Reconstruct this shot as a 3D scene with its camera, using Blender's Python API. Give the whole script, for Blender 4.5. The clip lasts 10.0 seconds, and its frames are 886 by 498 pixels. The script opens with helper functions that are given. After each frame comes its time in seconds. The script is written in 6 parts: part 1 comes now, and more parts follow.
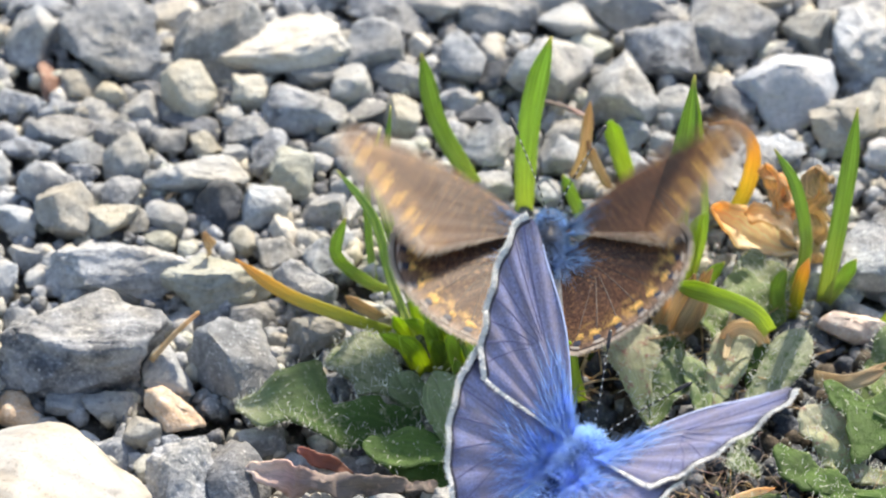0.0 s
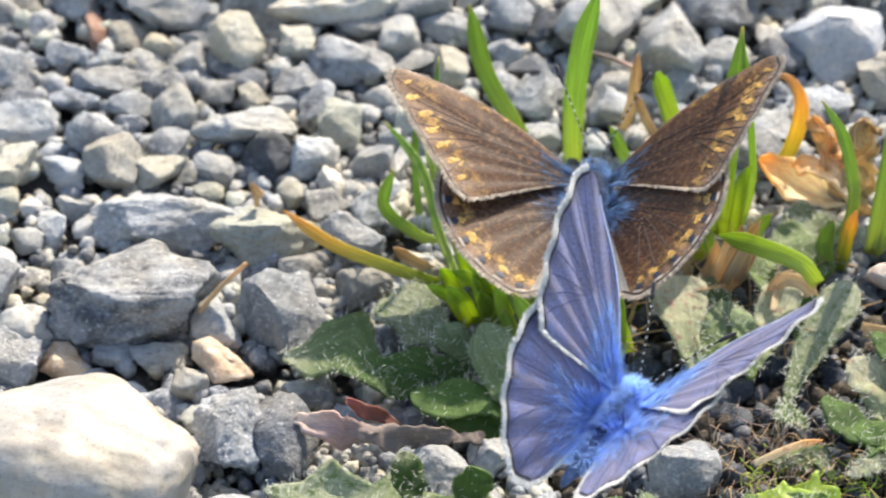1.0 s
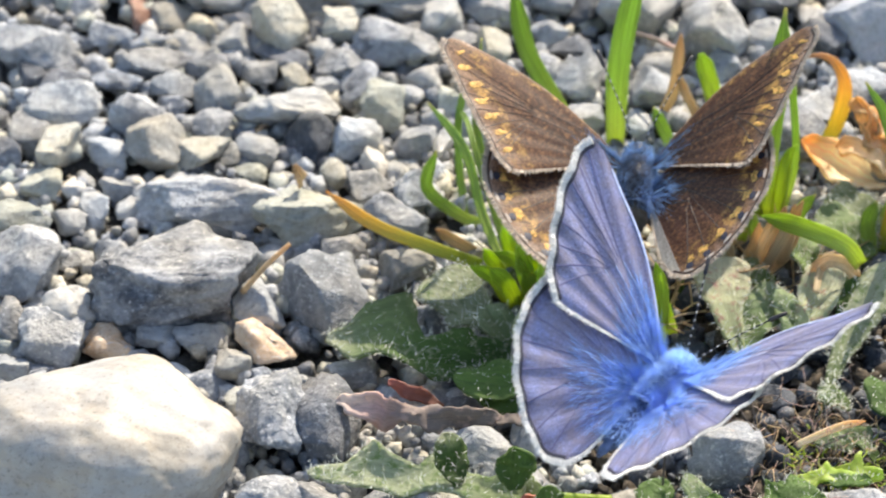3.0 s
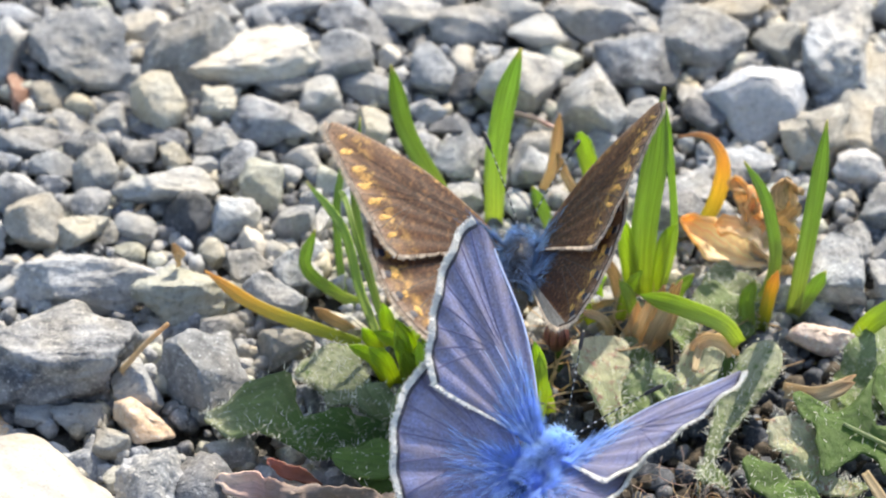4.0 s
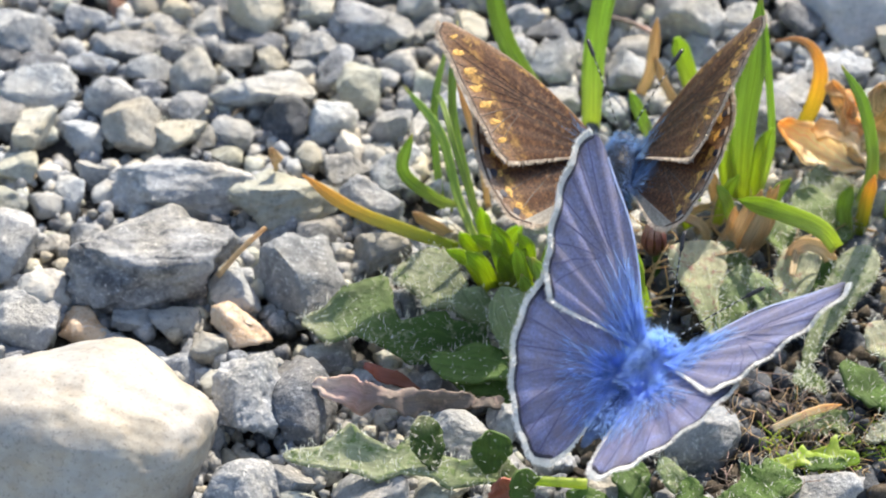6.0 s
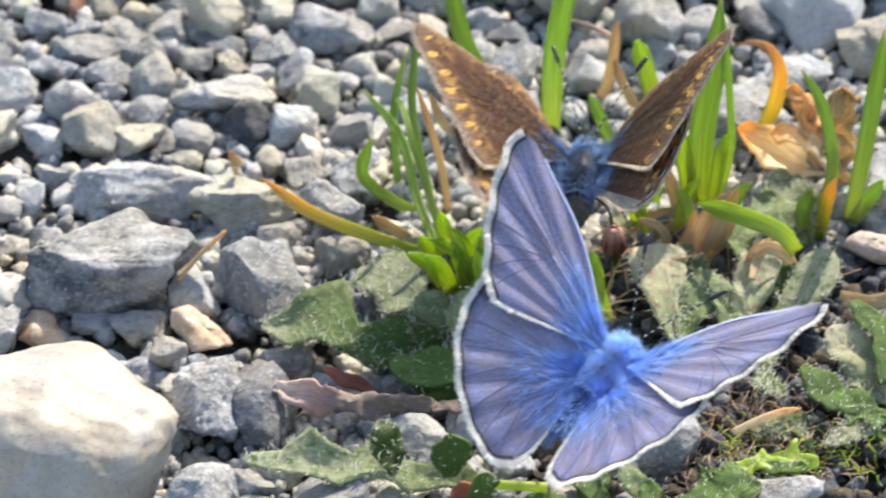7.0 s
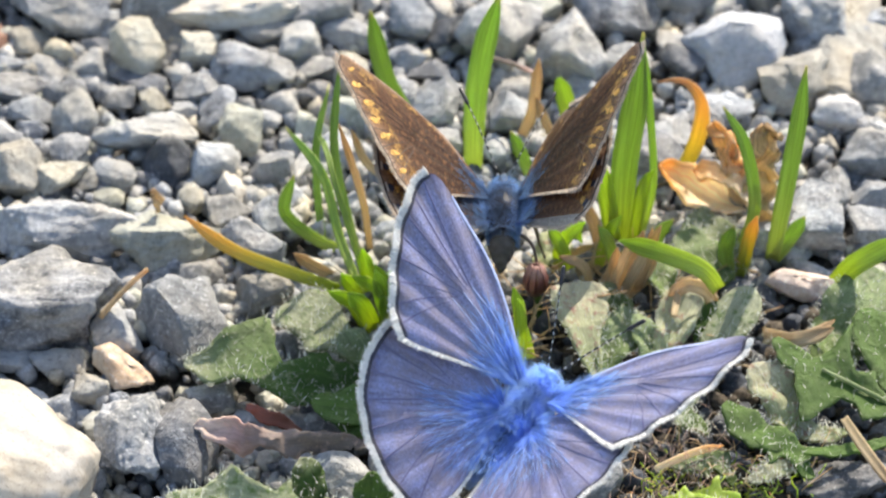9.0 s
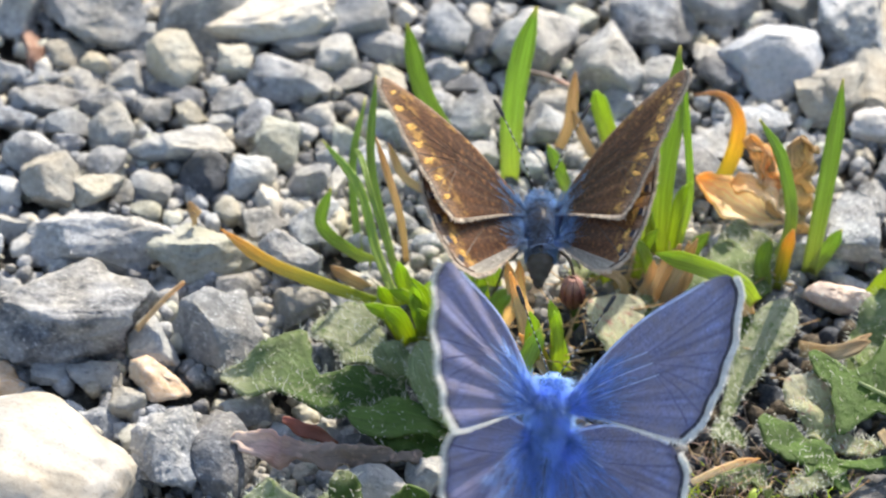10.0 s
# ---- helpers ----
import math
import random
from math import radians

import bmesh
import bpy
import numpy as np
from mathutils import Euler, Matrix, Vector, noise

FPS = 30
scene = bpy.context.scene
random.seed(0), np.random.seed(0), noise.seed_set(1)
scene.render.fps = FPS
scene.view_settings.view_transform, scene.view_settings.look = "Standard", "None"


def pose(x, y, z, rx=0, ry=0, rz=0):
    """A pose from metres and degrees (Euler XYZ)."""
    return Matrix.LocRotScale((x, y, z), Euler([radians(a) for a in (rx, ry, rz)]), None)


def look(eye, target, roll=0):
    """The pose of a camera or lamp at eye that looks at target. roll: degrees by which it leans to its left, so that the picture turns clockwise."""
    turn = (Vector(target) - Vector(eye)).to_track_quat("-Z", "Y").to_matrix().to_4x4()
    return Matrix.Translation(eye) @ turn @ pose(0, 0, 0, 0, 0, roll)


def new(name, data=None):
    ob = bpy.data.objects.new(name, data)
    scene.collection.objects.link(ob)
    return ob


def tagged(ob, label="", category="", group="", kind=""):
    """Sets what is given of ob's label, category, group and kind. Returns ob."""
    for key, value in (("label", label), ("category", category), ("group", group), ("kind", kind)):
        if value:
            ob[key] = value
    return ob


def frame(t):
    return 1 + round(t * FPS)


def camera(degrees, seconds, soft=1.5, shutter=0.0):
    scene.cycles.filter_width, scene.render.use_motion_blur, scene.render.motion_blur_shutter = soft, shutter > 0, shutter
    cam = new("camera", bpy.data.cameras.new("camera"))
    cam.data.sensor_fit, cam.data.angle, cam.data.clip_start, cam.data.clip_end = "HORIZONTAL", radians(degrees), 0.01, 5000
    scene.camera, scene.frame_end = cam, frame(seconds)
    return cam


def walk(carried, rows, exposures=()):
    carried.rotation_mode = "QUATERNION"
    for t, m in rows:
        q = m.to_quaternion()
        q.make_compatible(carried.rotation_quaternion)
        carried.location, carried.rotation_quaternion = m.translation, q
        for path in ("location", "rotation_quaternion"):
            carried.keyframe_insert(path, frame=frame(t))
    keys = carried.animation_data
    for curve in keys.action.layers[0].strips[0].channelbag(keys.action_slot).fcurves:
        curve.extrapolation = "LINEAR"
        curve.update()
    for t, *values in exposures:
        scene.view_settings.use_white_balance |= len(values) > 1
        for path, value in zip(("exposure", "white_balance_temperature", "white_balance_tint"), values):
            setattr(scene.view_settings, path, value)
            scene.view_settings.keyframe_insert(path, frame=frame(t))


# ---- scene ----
# A long lens held in the hand: it stands still and wavers by fractions of a degree.
cam = camera(4.8, 10.0, soft=2.0, shutter=0.5)
STOPS, KELVIN, TINT = 1.03, 7450, 10  # exposure and white balance
cam.data.dof.use_dof, cam.data.dof.focus_distance, cam.data.dof.aperture_fstop = True, 0.776, 60.0
STAND = look((0.0000, -0.5945, 0.5353), (0, 0, 0))
WAVER = [  # seconds, degrees up, degrees to the left, roll
    (0, 0.1608, 0.0052, -0.056),
    (0.1, 0.1363, -0.0040, 0.000),
    (0.5, -0.0025, 0.0644, -0.029),
    (1, -0.1024, 0.2643, 0.014),
    (1.5, -0.1232, 0.4691, 0.034),
    (2, -0.1900, 0.5823, 0.014),
    (2.2, -0.2376, 0.6204, 0.016),
    (3.3, -0.1535, 0.3248, -0.018),
    (3.5, -0.0407, 0.1601, -0.023),
    (3.9, 0.1991, -0.1286, 0.000),
    (4, 0.2241, -0.1603, -0.024),
    (4.5, 0.0000, 0.0000, 0.000),
    (5, -0.4345, 0.5378, -0.006),
    (5.2, -0.4349, 0.6218, 0.000),
    (5.3, -0.4166, 0.6218, 0.000),
    (5.5, -0.3618, 0.5504, 0.028),
    (5.7, -0.2912, 0.4366, 0.018),
    (6.8, -0.3118, 0.2829, 0.026),
    (7, -0.2748, 0.1491, 0.013),
    (7.5, -0.1645, 0.0157, -0.016),
    (8, 0.0890, 0.0106, -0.015),
    (8.5, 0.2285, -0.0306, 0.028),
    (9, -0.0712, -0.2732, -0.019),
    (9.5, -0.1486, -0.2714, -0.012),
    (9.6, -0.1241, -0.2499, 0.000),
    (9.7, -0.0995, -0.1917, 0.000),
    (9.8, -0.0674, -0.1541, 0.000),
    (10, -0.0014, -0.0747, 0.001),
]
walk(cam, [(t, STAND @ pose(0, 0, 0, up, left, roll)) for t, up, left, roll in WAVER], exposures=[(0, STOPS, KELVIN, TINT), (10, STOPS, KELVIN, TINT)])

# ---------------------------------------------------------------- light
world = bpy.data.worlds.new("sky")
scene.world = world
world.use_nodes = True
wn = world.node_tree
sky = wn.nodes.new("ShaderNodeTexSky")
sky.sky_type, sky.sun_disc = "NISHITA", False
SUN_UP, SUN_AZ = 39.0, 24.0  # degrees above the ground; degrees to the right of straight ahead
sky.sun_elevation, sky.sun_rotation = radians(SUN_UP), radians(SUN_AZ)
wn.links.new(sky.outputs[0], wn.nodes["Background"].inputs[0])
wn.nodes["Background"].inputs[1].default_value = 0.15
sun_data = bpy.data.lights.new("sun", "SUN")
sun_data.energy, sun_data.angle, sun_data.color = 3.85, radians(0.6), (1.0, 0.95, 0.87)
sun = new("sun", sun_data)
_az, _el = radians(SUN_AZ), radians(SUN_UP)
sun.matrix_world = look((math.sin(_az) * math.cos(_el), math.cos(_az) * math.cos(_el), math.sin(_el)), (0, 0, 0))


# ---------------------------------------------------------------- materials
def node_kit(name):
    m = bpy.data.materials.new(name)
    m.use_nodes = True
    nt = m.node_tree
    nt.nodes.clear()
    out = nt.nodes.new("ShaderNodeOutputMaterial")
    bsdf = nt.nodes.new("ShaderNodeBsdfPrincipled")
    nt.links.new(bsdf.outputs[0], out.inputs[0])

    def add(kind, **values):
        n = nt.nodes.new(kind)
        for key, value in values.items():
            n.inputs[key.replace("_", " ")].default_value = value
        return n

    def link(a, b):
        nt.links.new(a, b)

    return m, nt, bsdf, out, add, link


def ramp_of(nt, stops):
    r = nt.nodes.new("ShaderNodeValToRGB")
    els = r.color_ramp.elements
    while len(els) < len(stops):
        els.new(0.5)
    for e, (at, c) in zip(els, stops):
        e.position, e.color = at, (*c, 1)
    return r


def mix_of(nt, blend="MIX", factor=0.5):
    n = nt.nodes.new("ShaderNodeMix")
    n.data_type, n.blend_type = "RGBA", blend
    n.inputs[0].default_value = factor
    return n


def stone_material(name, dark, light, fleck, rough=0.8, fleck_at=0.62, relief=0.35):
    """Rock with patches of some millimetres, fine grain and flecks."""
    dark, light, fleck = tuple(c * 1.12 for c in dark), tuple(c * 0.9 for c in light), tuple(c * 0.86 for c in fleck)
    m, nt, bsdf, out, add, link = node_kit(name)
    where = nt.nodes.new("ShaderNodeNewGeometry").outputs["Position"]
    patch = add("ShaderNodeTexNoise", Scale=380.0, Detail=8.0, Roughness=0.68)
    link(where, patch.inputs["Vector"])
    base = ramp_of(nt, [(0.38, dark), (0.47, tuple(0.55 * a + 0.45 * b for a, b in zip(dark, light))), (0.62, light)])
    link(patch.outputs[0], base.inputs[0])
    grain = add("ShaderNodeTexNoise", Scale=2600.0, Detail=4.0, Roughness=0.7)
    link(where, grain.inputs["Vector"])
    spots = ramp_of(nt, [(fleck_at - 0.05, (0, 0, 0)), (fleck_at + 0.04, (1, 1, 1))])
    link(grain.outputs[0], spots.inputs[0])
    flecks = mix_of(nt)
    link(spots.outputs[0], flecks.inputs[0])
    link(base.outputs[0], flecks.inputs[6])
    flecks.inputs[7].default_value = (*fleck, 1)
    pits = ramp_of(nt, [(0.30, (0.6, 0.6, 0.61)), (0.46, (1, 1, 1))])
    link(grain.outputs[0], pits.inputs[0])
    pitted = mix_of(nt, "MULTIPLY", 1.0)
    link(flecks.outputs[2], pitted.inputs[6])
    link(pits.outputs[0], pitted.inputs[7])
    info = nt.nodes.new("ShaderNodeObjectInfo")
    shade = nt.nodes.new("ShaderNodeMapRange")
    link(info.outputs["Random"], shade.inputs[0])
    shade.inputs[3].default_value, shade.inputs[4].default_value = 0.78, 1.16
    final = nt.nodes.new("ShaderNodeHueSaturation")
    wide = add("ShaderNodeTexNoise", Scale=170.0, Detail=3.0, Roughness=0.6)
    link(where, wide.inputs["Vector"])
    hue = ramp_of(nt, [(0.36, (0.92, 0.98, 1.06)), (0.5, (1, 1, 1)), (0.64, (1.06, 1.01, 0.92))])
    link(wide.outputs[0], hue.inputs[0])
    tinted = mix_of(nt, "MULTIPLY", 1.0)
    link(pitted.outputs[2], tinted.inputs[6])
    link(hue.outputs[0], tinted.inputs[7])
    link(tinted.outputs[2], final.inputs["Color"])
    link(shade.outputs[0], final.inputs["Value"])
    link(final.outputs[0], bsdf.inputs["Base Color"])
    bsdf.inputs["Roughness"].default_value = rough
    coarse = add("ShaderNodeTexNoise", Scale=900.0, Detail=6.0, Roughness=0.65)
    link(where, coarse.inputs["Vector"])
    bump = add("ShaderNodeBump", Strength=relief * 1.5, Distance=0.0016)
    link(coarse.outputs[0], bump.inputs["Height"])
    link(bump.outputs[0], bsdf.inputs["Normal"])
    return m


ROCK = {
    "lg": stone_material("light_grey_rock", (0.20, 0.207, 0.218), (0.45, 0.455, 0.46), (0.62, 0.62, 0.62)),
    "mg": stone_material("grey_rock", (0.15, 0.152, 0.155), (0.38, 0.38, 0.375), (0.58, 0.58, 0.57)),
    "bg": stone_material("bluish_grey_rock", (0.075, 0.083, 0.098), (0.46, 0.475, 0.50), (0.6, 0.61, 0.62)),
    "dg": stone_material("dark_grey_rock", (0.085, 0.09, 0.10), (0.23, 0.235, 0.25), (0.42, 0.43, 0.44)),
    "dk": stone_material("blackish_rock", (0.035, 0.042, 0.055), (0.10, 0.11, 0.13), (0.2, 0.21, 0.23)),
    "gg": stone_material("speckled_granite", (0.19, 0.205, 0.225), (0.40, 0.415, 0.44), (0.62, 0.63, 0.64), fleck_at=0.60),
    "gr": stone_material("greenish_grey_rock", (0.30, 0.31, 0.27), (0.52, 0.53, 0.47), (0.62, 0.62, 0.57)),
    "wg": stone_material("pale_grey_rock", (0.28, 0.287, 0.29), (0.49, 0.495, 0.49), (0.60, 0.60, 0.59)),
    "wb": stone_material("bluish_white_rock", (0.36, 0.375, 0.405), (0.53, 0.54, 0.57), (0.65, 0.65, 0.67)),
    "wh": stone_material("white_limestone", (0.38, 0.36, 0.325), (0.53, 0.515, 0.485), (0.60, 0.585, 0.56), rough=0.6, relief=0.25),
    "bo": stone_material("cream_white_limestone", (0.245, 0.22, 0.19), (0.375, 0.36, 0.338), (0.44, 0.425, 0.405), rough=0.55, relief=0.08, fleck_at=0.75),
    "cr": stone_material("cream_limestone", (0.36, 0.335, 0.27), (0.54, 0.515, 0.44), (0.62, 0.6, 0.54), rough=0.65),
    "be": stone_material("beige_sandstone", (0.25, 0.235, 0.205), (0.41, 0.39, 0.345), (0.54, 0.51, 0.46)),
    "or": stone_material("orange_cream_pebble", (0.52, 0.32, 0.18), (0.66, 0.53, 0.40), (0.72, 0.66, 0.58), rough=0.55, relief=0.2),
    "pk": stone_material("pinkish_quartz", (0.56, 0.43, 0.37), (0.68, 0.58, 0.52), (0.84, 0.8, 0.77), rough=0.45, relief=0.25),
    "rb": stone_material("reddish_brown_rock", (0.16, 0.075, 0.05), (0.36, 0.22, 0.17), (0.5, 0.4, 0.34)),
}
# soil crumbs for under the weeds, dark enough to carry the shade there
ROCK["so"] = stone_material("dark_soil_crumb", (0.035, 0.028, 0.02), (0.10, 0.08, 0.06), (0.2, 0.16, 0.12), rough=0.95)
SOIL = stone_material("gritty_soil", (0.05, 0.046, 0.042), (0.14, 0.132, 0.122), (0.32, 0.30, 0.28), rough=0.95, relief=0.6)


def plant_material(name, stops, rough=0.5, see_through=0.35, streak=0.25, mottle=None, mottle_at=0.6, relief=0.25, glow=None):
    """A leaf: colour runs along its length (UV y), with fine streaks along it and blotches."""
    m, nt, bsdf, out, add, link = node_kit(name)
    uv = nt.nodes.new("ShaderNodeUVMap")
    split = nt.nodes.new("ShaderNodeSeparateXYZ")
    link(uv.outputs[0], split.inputs[0])
    along = ramp_of(nt, stops)
    link(split.outputs[1], along.inputs[0])
    stretch = nt.nodes.new("ShaderNodeMapping")
    stretch.inputs["Scale"].default_value = (11.0, 1.1, 1.0)
    link(uv.outputs[0], stretch.inputs[0])
    lines = add("ShaderNodeTexNoise", Scale=1.6, Detail=4.0, Roughness=0.6)
    link(stretch.outputs[0], lines.inputs["Vector"])
    tone = ramp_of(nt, [(0.3, (1 - streak,) * 3), (0.7, (1 + streak,) * 3)])
    link(lines.outputs[0], tone.inputs[0])
    lined = mix_of(nt, "MULTIPLY", 1.0)
    link(along.outputs[0], lined.inputs[6])
    link(tone.outputs[0], lined.inputs[7])
    colour = lined.outputs[2]
    where = nt.nodes.new("ShaderNodeNewGeometry").outputs["Position"]
    blot = add("ShaderNodeTexNoise", Scale=1500.0, Detail=6.0, Roughness=0.7)
    link(where, blot.inputs["Vector"])
    if mottle:
        pick = ramp_of(nt, [(mottle_at - 0.07, (0, 0, 0)), (mottle_at + 0.07, (1, 1, 1))])
        link(blot.outputs[0], pick.inputs[0])
        both = mix_of(nt)
        link(pick.outputs[0], both.inputs[0])
        link(colour, both.inputs[6])
        both.inputs[7].default_value = (*mottle, 1)
        colour = both.outputs[2]
    info = nt.nodes.new("ShaderNodeObjectInfo")
    shade = nt.nodes.new("ShaderNodeMapRange")
    link(info.outputs["Random"], shade.inputs[0])
    shade.inputs[3].default_value, shade.inputs[4].default_value = 0.82, 1.15
    final = nt.nodes.new("ShaderNodeHueSaturation")
    link(colour, final.inputs["Color"])
    link(shade.outputs[0], final.inputs["Value"])
    link(final.outputs[0], bsdf.inputs["Base Color"])
    bsdf.inputs["Roughness"].default_value = rough
    bump = add("ShaderNodeBump", Strength=relief, Distance=0.0005)
    link(blot.outputs[0], bump.inputs["Height"])
    link(bump.outputs[0], bsdf.inputs["Normal"])
    trans = nt.nodes.new("ShaderNodeBsdfTranslucent")
    tint = mix_of(nt, "MULTIPLY", 1.0)
    link(final.outputs[0], tint.inputs[6])
    tint.inputs[7].default_value = (*(glow or (1.5, 1.5, 0.9)), 1)
    link(tint.outputs[2], trans.inputs[0])
    both = nt.nodes.new("ShaderNodeMixShader")
    both.inputs[0].default_value = see_through
    link(bsdf.outputs[0], both.inputs[1])
    link(trans.outputs[0], both.inputs[2])
    link(both.outputs[0], out.inputs[0])
    return m


GRASS = plant_material("fresh_grass", [(0.0, (0.46, 0.54, 0.17)), (0.4, (0.31, 0.44, 0.11)), (0.93, (0.24, 0.37, 0.075)), (1.0, (0.42, 0.38, 0.15))], rough=0.33, see_through=0.4, streak=0.4)
LIME = plant_material("lime_grass", [(0.0, (0.46, 0.54, 0.13)), (1.0, (0.34, 0.48, 0.08))], rough=0.38, see_through=0.5, streak=0.35)
YELLOWING = plant_material("yellowing_grass", [(0.0, (0.30, 0.40, 0.06)), (0.4, (0.56, 0.52, 0.08)), (0.72, (0.74, 0.50, 0.09)), (1.0, (0.74, 0.42, 0.13))], rough=0.42, see_through=0.4, glow=(1.3, 1.25, 0.9))
AMBER = plant_material("amber_withered_leaf", [(0.0, (0.40, 0.42, 0.06)), (0.35, (0.70, 0.56, 0.10)), (0.6, (0.70, 0.46, 0.13)), (0.8, (0.52, 0.31, 0.15)), (1.0, (0.32, 0.18, 0.11))], rough=0.5, see_through=0.4, streak=0.35, glow=(1.3, 1.2, 0.9))
STRAW = plant_material("dry_straw", [(0.0, (0.60, 0.49, 0.31)), (0.5, (0.66, 0.54, 0.36)), (1.0, (0.50, 0.35, 0.20))], rough=0.7, streak=0.4, see_through=0.45, glow=(1.08, 1.0, 0.88))
RUSTY = plant_material("rusty_dry_leaf", [(0.0, (0.90, 0.82, 0.66)), (0.6, (0.88, 0.74, 0.52)), (1.0, (0.80, 0.52, 0.22))], rough=0.65, streak=0.45, see_through=0.5, glow=(1.2, 1.08, 0.9), mottle=(0.70, 0.46, 0.22), mottle_at=0.72, relief=0.5)
PEACH = plant_material("pale_withered_leaf", [(0.0, (0.90, 0.85, 0.74)), (0.6, (0.90, 0.80, 0.62)), (0.85, (0.86, 0.62, 0.32)), (1.0, (0.82, 0.48, 0.16))], rough=0.7, streak=0.35, see_through=0.5, glow=(1.12, 1.05, 0.92), relief=0.3)
HAIRY = plant_material("hairy_grey_green_leaf", [(0.0, (0.14, 0.22, 0.05)), (0.5, (0.19, 0.27, 0.11)), (1.0, (0.29, 0.36, 0.20))], rough=0.75, see_through=0.2, mottle=(0.44, 0.46, 0.32), mottle_at=0.60, streak=0.25, relief=1.0)
DEEP = plant_material("deep_green_leaf", [(0.0, (0.065, 0.14, 0.02)), (1.0, (0.085, 0.175, 0.025))], rough=0.55, see_through=0.2, streak=0.3, mottle=(0.11, 0.19, 0.045), mottle_at=0.62, relief=0.8)
# the dark base paints in the butterfly's shade, the pale end sunlight and hairs
LOBED = plant_material("part_shaded_lobed_leaf", [(0.0, (0.045, 0.10, 0.016)), (0.62, (0.075, 0.155, 0.028)), (0.84, (0.20, 0.27, 0.12)), (1.0, (0.46, 0.48, 0.35))], rough=0.6, see_through=0.3, streak=0.25, mottle=(0.40, 0.43, 0.30), mottle_at=0.62, relief=0.9)
FELTED = plant_material("felted_grey_leaf", [(0.0, (0.15, 0.21, 0.075)), (0.4, (0.29, 0.34, 0.20)), (1.0, (0.42, 0.45, 0.32))], rough=0.8, see_through=0.2, mottle=(0.14, 0.22, 0.07), mottle_at=0.57, streak=0.2, relief=1.0)
PALE = plant_material("pale_spotted_leaf", [(0.0, (0.30, 0.37, 0.16)), (0.5, (0.43, 0.46, 0.29)), (1.0, (0.50, 0.49, 0.37))], rough=0.7, see_through=0.25, mottle=(0.38, 0.19, 0.17), mottle_at=0.60, streak=0.2, relief=0.9)
# the body's brown-grey is darkened for the shade it lies in; only the tip is pale
PURPLISH = plant_material("withered_purplish_leaf", [(0.0, (0.16, 0.13, 0.11)), (0.6, (0.24, 0.19, 0.17)), (0.78, (0.48, 0.30, 0.27)), (1.0, (0.74, 0.60, 0.52))], rough=0.75, see_through=0.15, streak=0.2, mottle=(0.42, 0.30, 0.26), mottle_at=0.6)
REDDISH = plant_material("reddish_leaf", [(0.0, (0.22, 0.08, 0.04)), (1.0, (0.45, 0.16, 0.12))], rough=0.5, see_through=0.25)
BUD = plant_material("dark_red_bud", [(0.0, (0.08, 0.05, 0.03)), (0.6, (0.24, 0.08, 0.07)), (1.0, (0.50, 0.30, 0.26))], rough=0.6, see_through=0.05, streak=0.6)


def plain_material(name, colour, rough=0.5, metal=0.0, see_through=0.0, grain=0.2, size=1500.0, sheen=0.0):
    m, nt, bsdf, out, add, link = node_kit(name)
    where = nt.nodes.new("ShaderNodeTexCoord").outputs["Object"]
    n = add("ShaderNodeTexNoise", Scale=size, Detail=4.0)
    link(where, n.inputs["Vector"])
    r = ramp_of(nt, [(0.3, tuple(c * (1 - grain) for c in colour)), (0.7, tuple(c * (1 + grain) for c in colour))])
    link(n.outputs[0], r.inputs[0])
    link(r.outputs[0], bsdf.inputs["Base Color"])
    bsdf.inputs["Roughness"].default_value, bsdf.inputs["Metallic"].default_value = rough, metal
    bsdf.inputs["Sheen Weight"].default_value = sheen
    if see_through:
        trans = nt.nodes.new("ShaderNodeBsdfTranslucent")
        link(r.outputs[0], trans.inputs[0])
        both = nt.nodes.new("ShaderNodeMixShader")
        both.inputs[0].default_value = see_through
        link(bsdf.outputs[0], both.inputs[1])
        link(trans.outputs[0], both.inputs[2])
        link(both.outputs[0], out.inputs[0])
    return m


